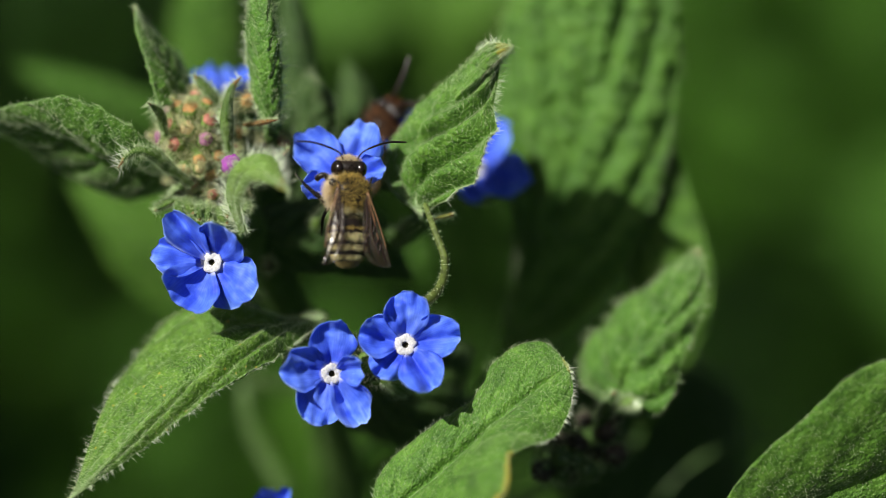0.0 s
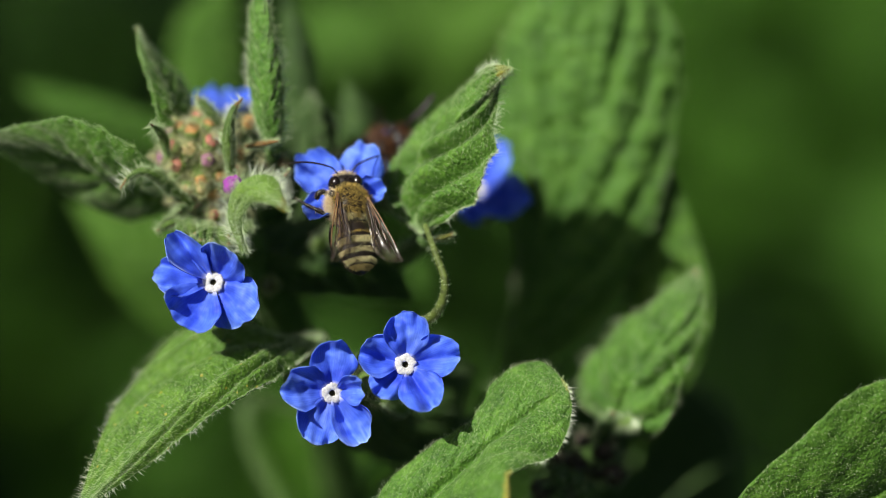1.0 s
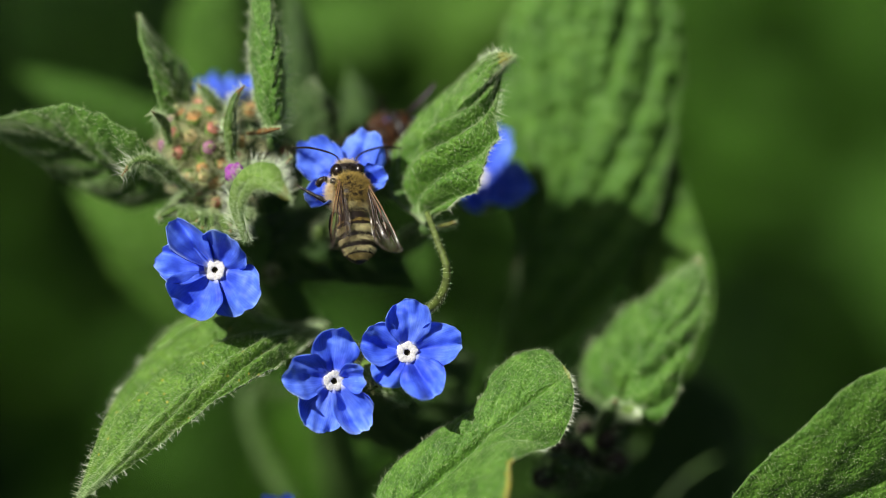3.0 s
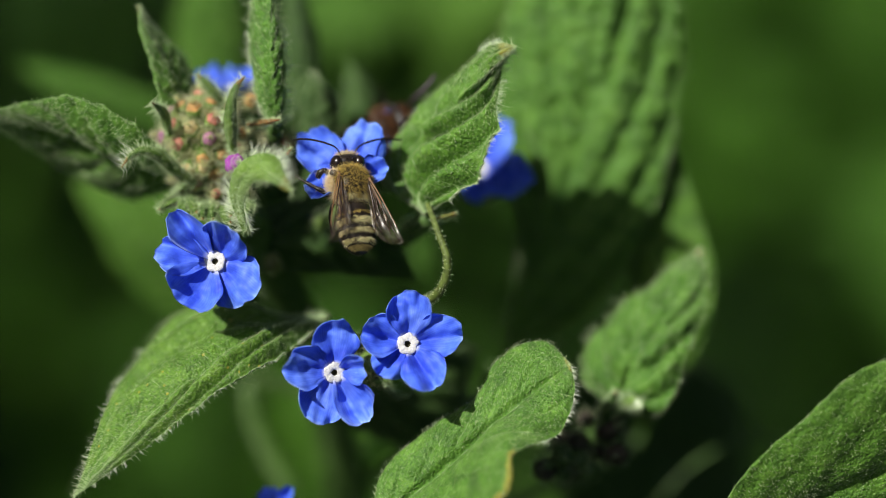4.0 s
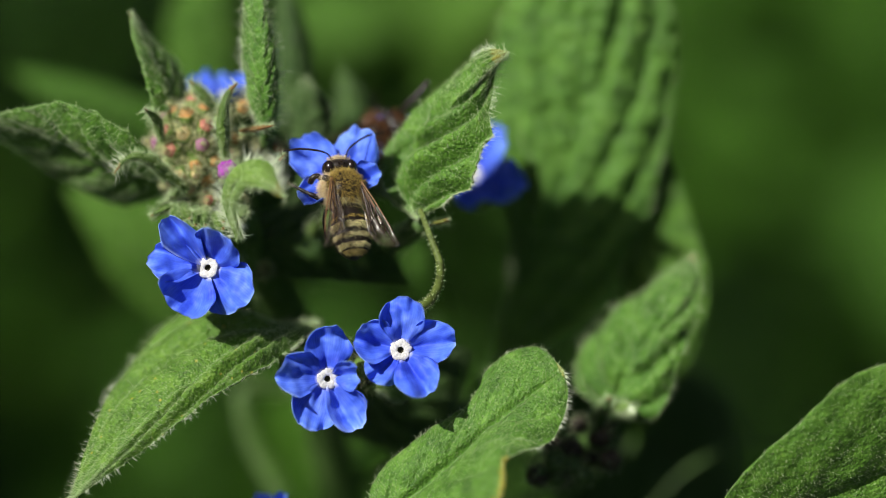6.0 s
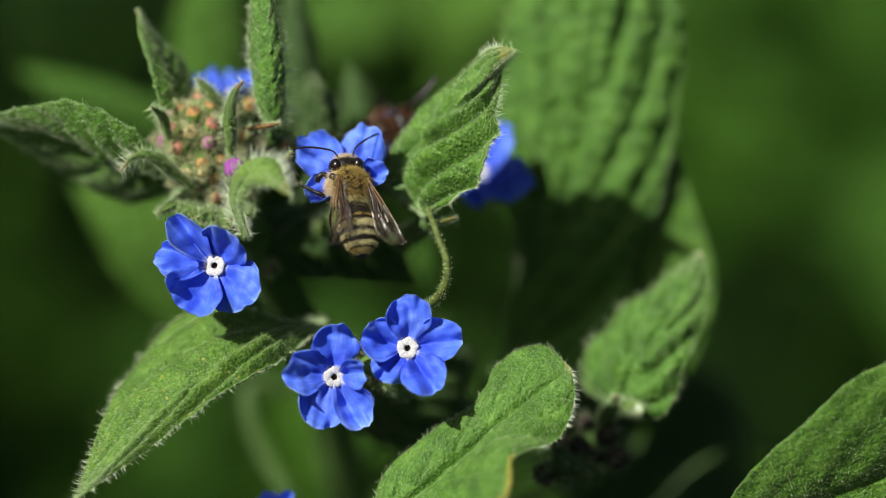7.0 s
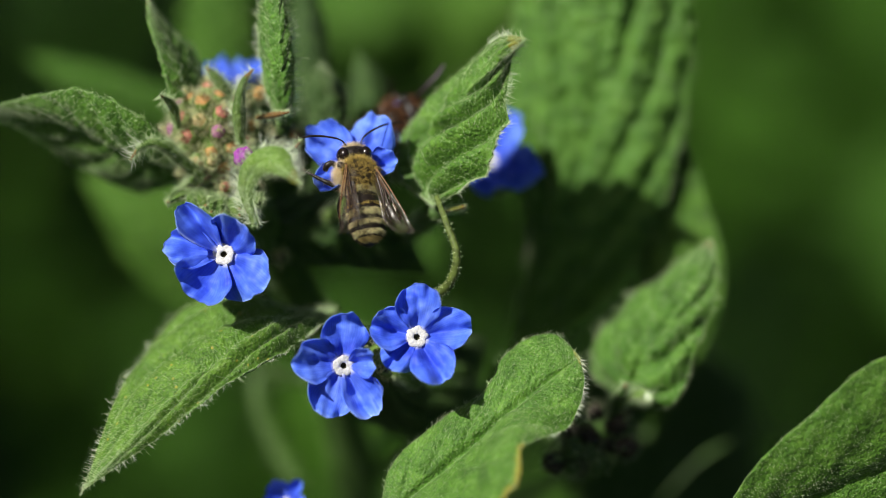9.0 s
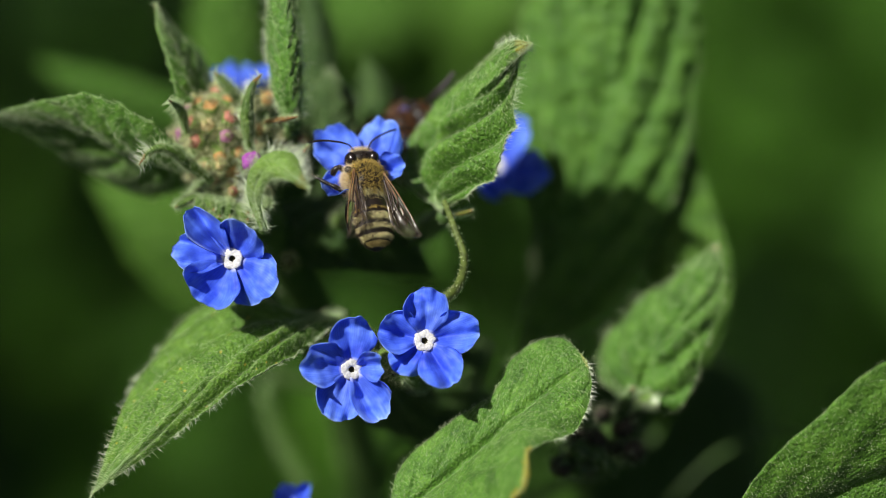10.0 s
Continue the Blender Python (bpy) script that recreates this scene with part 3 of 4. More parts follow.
# lower middle leaf; its upper-left outline stops where the flowers' shadow begins
leaf(plant, [(650, 940, 1), (780, 830, 0), (900, 725, 0), (1006, 645, 1)],
     [(650, 940, 1), (672, 838, 2), (752, 764, 2.2), (834, 706, 2.6), (868, 648, 3.2), (910, 614, 3.6), (962, 606, 3), (1006, 645, 1)],
     [(650, 940, 1), (830, 925, -8), (895, 865, -11), (905, 805, -8), (985, 768, -2.5), (1014, 695, 0), (1006, 645, 1)],
     LEAF, "broad green leaf, upper-left margin cut at a shadow edge", 6, 0.5, 0.05, 5000, 420, 130, 67, tip=TIP_YELLOW, tip_from=0.99,
     hair=0.00035, vein=0.6, beards=((1, 0.84, 1.0, 60, 0.0009), (1, 0.7, 0.85, 14, 0.0008)), edge_tint=(1, 0.4, 0.62))
# leaf further off
leaf(plant, [(1085, 735, 14), (1115, 650, 11), (1175, 560, 12), (1238, 438, 15)],
     [(1085, 735, 14), (1020, 650, 15), (1080, 555, 16), (1165, 490, 16), (1238, 438, 15)],
     [(1085, 735, 14), (1170, 725, 10), (1215, 620, 11), (1248, 520, 13), (1238, 438, 15)],
     LEAF, "green leaf with deep veins", 4, 1.4, 0.07, 2200, 260, 110, 51, tip=TIP_BROWN, tip_from=0.97, sweep=1.5, crease=0.2, vein=0.75, cell=600, puff=1.3)
# leaf at the side, close to the ground stem
leaf(plant, [(1230, 985, 4), (1400, 905, 1), (1570, 835, 1), (1790, 760, 4)],
     [(1230, 985, 4), (1312, 848, -2.8), (1420, 748, -4.3), (1528, 655, -5.2), (1640, 640, -4), (1790, 760, 4)],
     [(1230, 985, 4), (1420, 1050, 7), (1620, 1020, 8), (1790, 760, 4)],
     LEAF, "broad green leaf with a fine pebbled skin", 4, 0.5, 0.03, 4200, 420, 130, 71, vein=0.5, groove=0.5, crease=0.3, puff=1.0, hair=0.0005)
leaf(plant, [(305, 312, 10), (205, 285, 9), (95, 235, 9), (-60, 208, 9)],
     [(305, 292, 6), (225, 225, 3), (125, 176, 3), (40, 186, 5), (-60, 208, 8)],
     [(305, 335, 15), (215, 352, 19), (110, 300, 18), (30, 250, 13), (-60, 208, 8)],
     LEAF, "dark green hairy leaf", 6, 0.75, 0.06, 3400, 520, 110, 45)
leaf(plant, [(318, 185, 8.5), (288, 118, 8.5), (255, 56, 8), (236, 10, 8)],
     [(282, 190, 5), (268, 130, 5), (244, 58, 6.5), (236, 10, 8)],
     [(352, 175, 13), (318, 105, 13), (268, 52, 10), (236, 10, 8)],
     LEAF, "small upright pointed leaf", 6, 0.7, 0.06, 900, 300, 80, 29, tip=TIP_BROWN, tip_from=0.94)
leaf(plant, [(482, 235, 6), (472, 130, 3), (465, 20, 3), (452, -90, 5)],
     [(470, 235, 7), (443, 150, 7), (435, 20, 7), (452, -90, 5)],
     [(495, 235, 6), (501, 150, 5), (485, 20, 4), (452, -90, 5)],
     LEAF, "narrow upright quilted leaf", 7, 0.9, 0.1, 1500, 420, 110, 37,
     beards=((1, 0.05, 0.6, 80, 0.0014), (-1, 0.1, 0.7, 60, 0.0013)))
# the large leaf behind, lower half in shade
leaf(plant, [(870, 650, 30), (985, 380, 26), (1045, 120, 24), (1060, -160, 23)],
     [(870, 650, 30), (915, 430, 29), (868, 220, 28), (905, 0, 28), (1060, -160, 23)],
     [(870, 650, 30), (1030, 570, 28), (1135, 420, 26), (1192, 200, 25), (1195, 0, 25), (1060, -160, 23)],
     LEAF, "large deeply veined green leaf, partly shaded", 3.4, 1.5, 0.05, 2500, 420, 140, 61, sweep=2.2, vein=0.8, crease=0.2, cell=480, puff=2.0)
leaf(plant, [(1130, 780, 40), (1195, 600, 31), (1215, 450, 28), (1165, 180, 29)],
     [(1130, 780, 40), (1110, 600, 32), (1120, 400, 29), (1165, 180, 29)],
     [(1130, 780, 40), (1222, 640, 31), (1262, 510, 27), (1225, 350, 27.5), (1165, 180, 29)],
     LEAF, "green leaf lower on the stem", 7, 1.0, 0.05, 0, 0, 60, 31)
# this low leaf gets its shade from the dark LEAF_DEEP colour
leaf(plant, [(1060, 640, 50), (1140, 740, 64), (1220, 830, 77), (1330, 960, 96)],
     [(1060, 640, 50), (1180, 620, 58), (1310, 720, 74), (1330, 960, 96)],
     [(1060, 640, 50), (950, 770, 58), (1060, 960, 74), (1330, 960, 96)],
     LEAF_DEEP, "leaf lower on the stem, coloured dark green for shade", 6, 1.0, 0.05, 0, 0, 60, 31)
stalk("side_stem", [at(1150, 900, 42), at(1230, 820, 42), at(1330, 775, 44), at(1420, 790, 48)], [0.0002, 0.0003, 0.0003, 0.0002], STEM, plant, "thin arching green side stem", 0)
# arched young leaf in front
leaf(plant, [(432, 412, 1), (414, 345, -2), (448, 298, -6), (512, 342, -7)],
     [(424, 414, 1), (400, 345, -1), (420, 287, -4), (478, 274, -5), (512, 342, -7)],
     [(438, 414, 1), (426, 360, -2), (444, 322, -5.5), (480, 326, -7.5), (512, 342, -7)],
     LEAF_PALE, "pale young leaf arched over, fringed with bristles", 5, 0.25, 0.08, 1400, 300, 80, 33, tip=TIP_YELLOW, tip_from=0.9, hair=0.0009,
     beards=((-1, 0.02, 0.35, 90, 0.0017), (1, 0.02, 0.25, 60, 0.0012), (-1, 0.6, 0.95, 120, 0.0018)))
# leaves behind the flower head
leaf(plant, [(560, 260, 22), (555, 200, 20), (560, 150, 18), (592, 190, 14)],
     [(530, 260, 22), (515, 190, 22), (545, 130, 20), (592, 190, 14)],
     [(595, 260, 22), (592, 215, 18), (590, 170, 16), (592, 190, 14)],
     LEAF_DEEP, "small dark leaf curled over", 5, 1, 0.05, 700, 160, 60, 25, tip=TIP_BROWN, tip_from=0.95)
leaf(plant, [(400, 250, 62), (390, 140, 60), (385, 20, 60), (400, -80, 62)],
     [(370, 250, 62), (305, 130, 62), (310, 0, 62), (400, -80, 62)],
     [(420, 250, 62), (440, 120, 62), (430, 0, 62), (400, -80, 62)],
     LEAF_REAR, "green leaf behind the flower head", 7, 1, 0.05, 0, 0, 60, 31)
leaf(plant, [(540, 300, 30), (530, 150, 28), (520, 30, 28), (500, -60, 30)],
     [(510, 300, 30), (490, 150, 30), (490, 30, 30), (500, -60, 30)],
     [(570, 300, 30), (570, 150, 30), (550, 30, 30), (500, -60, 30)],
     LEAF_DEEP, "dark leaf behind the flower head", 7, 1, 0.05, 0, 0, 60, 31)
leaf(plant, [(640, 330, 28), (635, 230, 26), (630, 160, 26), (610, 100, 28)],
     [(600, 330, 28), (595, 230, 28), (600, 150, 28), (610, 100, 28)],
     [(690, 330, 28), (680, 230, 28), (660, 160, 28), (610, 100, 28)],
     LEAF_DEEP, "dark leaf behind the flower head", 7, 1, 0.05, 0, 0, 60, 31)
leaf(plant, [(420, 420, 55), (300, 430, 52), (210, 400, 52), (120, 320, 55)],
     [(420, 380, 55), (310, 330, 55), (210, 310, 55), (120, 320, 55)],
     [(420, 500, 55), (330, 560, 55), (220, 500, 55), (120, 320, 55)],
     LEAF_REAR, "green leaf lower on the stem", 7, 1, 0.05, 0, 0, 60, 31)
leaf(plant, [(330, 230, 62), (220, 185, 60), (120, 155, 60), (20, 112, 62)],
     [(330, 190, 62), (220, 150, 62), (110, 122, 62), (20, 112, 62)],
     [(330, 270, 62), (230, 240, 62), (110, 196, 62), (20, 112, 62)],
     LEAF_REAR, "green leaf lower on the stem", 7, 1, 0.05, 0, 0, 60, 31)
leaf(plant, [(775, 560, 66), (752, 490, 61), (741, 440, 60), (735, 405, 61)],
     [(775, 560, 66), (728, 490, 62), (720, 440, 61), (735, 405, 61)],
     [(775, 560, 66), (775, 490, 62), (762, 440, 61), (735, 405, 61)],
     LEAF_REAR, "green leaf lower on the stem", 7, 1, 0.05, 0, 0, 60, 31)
# leaves that close the heart of the plant, shade painted in with LEAF_DEEP
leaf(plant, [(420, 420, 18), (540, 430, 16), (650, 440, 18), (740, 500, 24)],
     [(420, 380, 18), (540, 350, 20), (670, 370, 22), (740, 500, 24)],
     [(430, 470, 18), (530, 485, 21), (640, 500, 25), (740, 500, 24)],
     LEAF_DEEP, "leaf under the flowers, coloured dark for shade", 7, 1, 0.05, 0, 0, 80, 37)
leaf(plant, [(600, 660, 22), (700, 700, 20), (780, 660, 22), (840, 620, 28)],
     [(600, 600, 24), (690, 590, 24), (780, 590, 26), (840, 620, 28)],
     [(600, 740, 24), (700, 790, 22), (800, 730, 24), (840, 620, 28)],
     LEAF_DEEP, "leaf under the flowers, coloured dark for shade", 7, 1, 0.05, 0, 0, 80, 37)

# a second plant close behind
rear = new("alkanet_plant")
rear.matrix_world = Matrix.Translation((0.02, 0.25, 0.0))
tagged(rear, "green alkanet plant standing behind, out of focus", "plant")
stalk("stem", [at(760, 60, 165), at(800, 300, 200), (0.02, 0.24, 0.2), (0.02, 0.25, 0.0)], [0.002, 0.003, 0.004, 0.005], STEM, rear, "", 0, 0.001, 12, 30)
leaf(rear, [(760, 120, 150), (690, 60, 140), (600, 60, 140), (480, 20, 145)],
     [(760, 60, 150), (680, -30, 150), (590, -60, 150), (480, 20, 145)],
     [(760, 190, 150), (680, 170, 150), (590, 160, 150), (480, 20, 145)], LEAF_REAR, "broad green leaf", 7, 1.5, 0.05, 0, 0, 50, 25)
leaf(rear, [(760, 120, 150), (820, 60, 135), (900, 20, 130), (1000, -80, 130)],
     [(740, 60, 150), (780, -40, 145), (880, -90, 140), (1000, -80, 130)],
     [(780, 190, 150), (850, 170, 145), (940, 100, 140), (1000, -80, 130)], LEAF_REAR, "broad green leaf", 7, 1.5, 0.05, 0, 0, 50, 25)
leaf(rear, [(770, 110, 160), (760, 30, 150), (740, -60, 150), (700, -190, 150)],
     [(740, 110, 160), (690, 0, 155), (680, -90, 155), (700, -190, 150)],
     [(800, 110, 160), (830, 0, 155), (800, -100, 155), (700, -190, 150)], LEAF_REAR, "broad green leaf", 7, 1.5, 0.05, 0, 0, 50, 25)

# leaf stalks back to the stems
for points in ([at(1230, 985, 4.5), at(1150, 1010, 30), at(1000, 1000, 50), at(615, 930, 63)], [at(650, 940, 1), at(645, 965, 30), at(612, 930, 62)],
               [at(572, 562, 15), at(555, 575, 26), at(525, 565, 31)], [at(305, 315, 10), at(360, 325, 14), at(405, 345, 14)],
               [at(322, 185, 8), at(350, 245, 13), at(402, 335, 14)], [at(482, 235, 7), at(455, 290, 14), at(408, 345, 14)],
               [at(400, 250, 62), at(440, 380, 50), at(500, 530, 30)], [at(540, 300, 30), at(510, 390, 28), at(475, 475, 23)],
               [at(640, 330, 28), at(570, 420, 27), at(480, 480, 24)], [at(420, 430, 55), at(480, 520, 44), at(540, 600, 36)],
               [at(775, 560, 66), at(720, 700, 64), at(600, 820, 57)], [at(330, 230, 62), at(420, 400, 56), at(530, 590, 36)], [at(560, 260, 22), at(530, 370, 24), at(478, 478, 23)],
               [at(1130, 780, 40), at(900, 900, 55), at(612, 930, 63)], [at(1060, 640, 50), at(900, 760, 62), at(600, 860, 59)],
               [at(432, 412, 1), at(425, 400, 8), at(425, 380, 16)], [at(870, 650, 30), at(790, 740, 48), at(605, 880, 60)]):
    stalk("petiole", points, [0.0007, 0.0009], STEM, plant, "", 0, 0.0006, 8, 14)

# narrow bracts round the buds
blade(plant, (408, 275, 3), [(402, 235, 1), (403, 190, 0), (410, 158, 0)], (427, 136, -0.5), 25, label="narrow hairy green bract with a brown tip", beards=((1, 0.3, 1.0, 26, 0.0012), (-1, 0.3, 1.0, 26, 0.0012)))
blade(plant, (294, 242, 4), [(289, 222, 3), (283, 200, 2)], (260, 181, 0), 18, label="narrow bract with a reddish tip", hairs=200)
blade(plant, (340, 330, 4), [(305, 302, 2), (268, 272, 0), (235, 270, -0.5)], (208, 298, -0.5), 24, label="narrow bract curled over, its tip bristly", rim=200, hair=0.0009, tip_from=0.9,
      beards=((1, 0.75, 1.0, 16, 0.0022), (-1, 0.8, 1.0, 16, 0.0022)))
blade(plant, (384, 182, 6), [(368, 160, 5)], (342, 132, 5), 20, label="narrow bract with a reddish tip", hairs=200)
blade(plant, (430, 222, 4), (462, 218, 2), (492, 212, 1), 12, TIP_BROWN, label="thin brown bract", hairs=150)
blade(plant, (320, 352, 5), (298, 360, 4), (272, 374, 4), 18, label="narrow bract with an orange tip", hairs=150)
blade(plant, (440, 330, 4), (480, 300, 1), (512, 262, 0), 16, label="thin bract beside the flower", hairs=200)
blade(plant, (762, 388, 5), (785, 384, 4), (805, 378, 4), 9, TIP_YELLOW, label="thin pale bract", hairs=60)
blade(plant, (720, 700, 8), (690, 670, 3), (650, 640, 3), 34, CALYX, CALYX, label="hairy green calyx lobe", hairs=500)
blade(plant, (1060, 760, 12), (1080, 715, 10), (1090, 690, 9), 26, LEAF_DEEP, TIP_BROWN, label="small dark bract", hairs=150)
blade(plant, (1090, 720, 11), (1115, 712, 9), (1135, 722, 8), 22, LEAF_PALE, HAIR_WHITE, 0.7, label="small bract with a white-haired tip", hairs=400)

# small green bracts crowded under the buds
for k in range(10):
    q = random.Random(40 + k)
    a, c = q.uniform(290, 440), q.uniform(325, 385)
    turn = q.uniform(0, 2 * math.pi)
    long = q.uniform(28, 48)
    blade(plant, (a, c, 9), (a + 0.5 * long * math.cos(turn), c - 0.5 * long * math.sin(turn), 6), (a + long * math.cos(turn), c - long * math.sin(turn), 5.5),
          q.uniform(13, 20), BRACT, TIP_BROWN, 0.9, label="small hairy green bract", hairs=200, rim=80)
for k in range(9):
    q = random.Random(90 + k)
    a, c = 325 + 13 * k, q.uniform(352, 372)
    blade(plant, (a, c - 10, 6), (a + q.uniform(-8, 8), c + 10, 3), (a + q.uniform(-14, 14), c + q.uniform(24, 36), 2.5), q.uniform(18, 26), BRACT, TIP_BROWN, 0.92,
          label="small hairy green bract", hairs=160, rim=80)

# bud head
core = at(352, 255, 9)
x, y, n = around(core, np.array(NEAR) + 0.2 * np.array(UP))
prof = [(0.5, -1.5), (0.85, -0.7), (1.0, 0), (0.85, 0.5), (0.5, 0.85), (0.05, 1.0)]
v, f = turned([(a * 62 * STEP, b * 62 * STEP) for a, b in prof], core, x, y, n, 24)
head = solid("bud_head", v, f, CALYX, plant, "bristly head of closed pinkish buds")
i = rng.integers(0, len(v), 2800)
hv, hf = bristles(v[i], unit(v[i] - core) + rng.normal(size=(2800, 3)) * 0.3, 0.0024 * rng.uniform(0.5, 1.0, 2800), rng.uniform(0.8e-5, 1.4e-5, 2800))
solid("hairs", hv, hf, HAIR_CREAM, head, "long pale hairs", kind="stuff")
r = random.Random(5)
for k in range(24):
    g = math.acos(1 - 1.1 * (k + 0.5) / 24)
    th = k * 2.39996
    w = (math.sin(g) * math.cos(th), math.sin(g) * math.sin(th), math.cos(g))
    place = (350 + 62 * w[0], 252 - 74 * w[1] - 4, 8.5 - 4.0 * w[2])
    bud(head, place, (w[0], w[1] + 0.15, w[2] + 0.2), r.uniform(13, 17), r.choice([BUD, BUD_PINK, BUD_MAUVE, BUD, BUD_CREAM]), 320, coat_of=HAIR_CREAM, body=CALYX)
bud(plant, (410, 292, 0.5), (0.3, 0.1, 1), 19, BUD_PURPLE, 320, label="purple flower bud about to open")
for a, b, d, s, mat in ((378, 345, 5, 11, BUD_PINK), (352, 300, 4.5, 11, BUD_CREAM), (425, 345, 6, 14, CALYX), (385, 375, 6, 13, CALYX), (345, 360, 7, 14, CALYX),
                        (440, 180, 9, 15, BUD), (470, 250, 9, 15, BUD_DARK), (500, 255, 9, 14, BUD_PINK), (475, 470, 12, 13, BUD_DARK),
                        (655, 640, 5, 22, CALYX), (670, 665, 6, 18, BUD_DARK), (520, 640, 12, 18, CALYX)):
    bud(plant, (a, b, d), (r.uniform(-0.4, 0.4), r.uniform(-0.2, 0.5), 1), s, mat, 320, coat_of=HAIR_CREAM, body=CALYX)
# clustered buds, their shade given by dark colours
for k in range(22):
    bud(plant, (1030 + r.uniform(-75, 65), 780 + r.uniform(-50, 60), 12 + r.uniform(-2, 4)), (r.uniform(-0.5, 0.5), r.uniform(-0.5, 0.5), 1),
        r.uniform(14, 22), r.choice([BUD_DARK, BUD_DARK, STEM]), 120, "dark_bud", "bud of a cluster coloured dark for shade")

# flowers
flower(plant, (376, 465, 1.5), 97, (-0.16, 0.06),
       [(170, 1.1, 0.85, 0.0, 0.2, 0.3), (127, 1.12, 0.62, 0.25, 0.5, 0.9), (52, 0.72, 1.05, 0.5, -0.3, 0.5), (-42, 1.02, 1.2, 0.12, -0.2, 0.1), (-122, 0.98, 1.2, 0.12, 0.15, -0.2)], (420, 450, 14))
flower(plant, (586, 661, 0), 96, (0.25, -0.05),
       [(92, 0.97, 0.95, 0.0, 0.05, 0.1), (167, 1.0, 0.95, 0.05, 0.1, 0.1), (-118, 1.0, 1.05, 0.2, -0.1, 0.0), (-62, 1.04, 0.8, 0.25, 0.3, 0.3), (18, 0.46, 0.65, 0.45, 0.3, 0.3)], (620, 600, 12))
flower(plant, (717, 611, 0), 98, (0.05, 0.1),
       [(88, 0.96, 0.92, 0.1, 0.1, 0.0), (14, 1.0, 0.9, 0.02, 0.05, 0.1), (-59, 0.98, 0.9, 0.3, 0.0, -0.1), (-133, 0.8, 0.82, 0.0, -0.1, 0.1), (162, 0.84, 0.9, 0.05, 0.1, 0.0)], (700, 600, 12))
flower(plant, (613, 316, 4.5), 96, (-0.12, 0.3),
       [(138, 1.22, 0.95, 0.0, 0.1, 0.0), (70, 1.14, 1.05, -0.1, -0.05, 0.1), (8, 0.78, 0.62, 0.1, 0.1, 0.1), (-75, 0.6, 0.8, 0.0, 0.0, 0.0), (-150, 0.85, 0.75, 0.2, 0.2, 0.3)], (560, 400, 16))
flower(plant, (844, 300, 21), 94, (-0.4, 0.35),
       [(52, 1.12, 0.95, 0.0, 0.1, 0.0), (-22, 1.3, 1.0, 0.05, 0.05, -0.1), (-68, 0.8, 1.0, 0.1, 0.0, -0.1), (-142, 0.5, 0.75, 0.05, 0.1, 0.1), (128, 0.5, 0.7, 0.15, 0.1, 0.0)], (834, 335, 34))
flower(plant, (405, 162, 19), 70, (0.1, 2.6), five(40, 0.15), (420, 230, 22))
flower(plant, (704, 232, 16), 46, (0.1, 0.4), five(20, 0.1), (690, 330, 26))
flower(plant, (486, 904, 11), 44, (-0.2, 0.6), five(55, 0.1), (500, 960, 30))

# ---- bee ----


def ellipsoid(c, r, nu=22, nv=28, shape=None):
    """An egg along y, in bee space; shape scales the girth from tail to head."""
    th = np.linspace(0.02, math.pi - 0.02, nu)
    ph = np.linspace(0, 2 * math.pi, nv, endpoint=False)
    yy = -np.cos(th)
    g = np.sin(th) * (1 if shape is None else shape(yy))
    v = np.stack([g[:, None] * np.cos(ph)[None], yy[:, None] * np.ones((1, nv)), g[:, None] * np.sin(ph)[None]], -1)
    n = unit(v / np.asarray(r))
    v = v * np.asarray(r) + np.asarray(c)
    f = [(i * nv + j, (i + 1) * nv + j, (i + 1) * nv + (j + 1) % nv, i * nv + (j + 1) % nv) for i in range(nu - 1) for j in range(nv)]
    f += [tuple(range(nv)), tuple((nu - 1) * nv + j for j in range(nv))[::-1]]
    return v.reshape(-1, 3), f, n.reshape(-1, 3)


def limb(name, v, f, mats, parent, label="", slots=None, kind=""):
    ob = solid(name, np.asarray(v) * STEP, f, mats, None, label, slots, True, kind)
    ob.parent = parent
    return ob


def coat(parent, v, n, count, keep, lean, length, thin, mat, label):
    """Fur on a body: hairs rooted where keep() holds, leaning backwards."""
    ok = np.flatnonzero(keep(v))
    i = rng.choice(ok, count)
    j = rng.choice(ok, count)
    near = np.linalg.norm(v[i] - v[j], axis=1) < 9
    root = np.where(near[:, None], v[i] * 0.5 + v[j] * 0.5, v[i] + rng.normal(size=(count, 3)) * 0.8)
    ways = n[i] + np.array(lean) + rng.normal(size=(count, 3)) * 0.45
    hv, hf = bristles(root, ways, length * rng.uniform(0.5, 1.15, count), thin * rng.uniform(0.7, 1.3, count), 0.35)
    return limb("fur", hv, hf, mat, parent, label, kind="stuff")


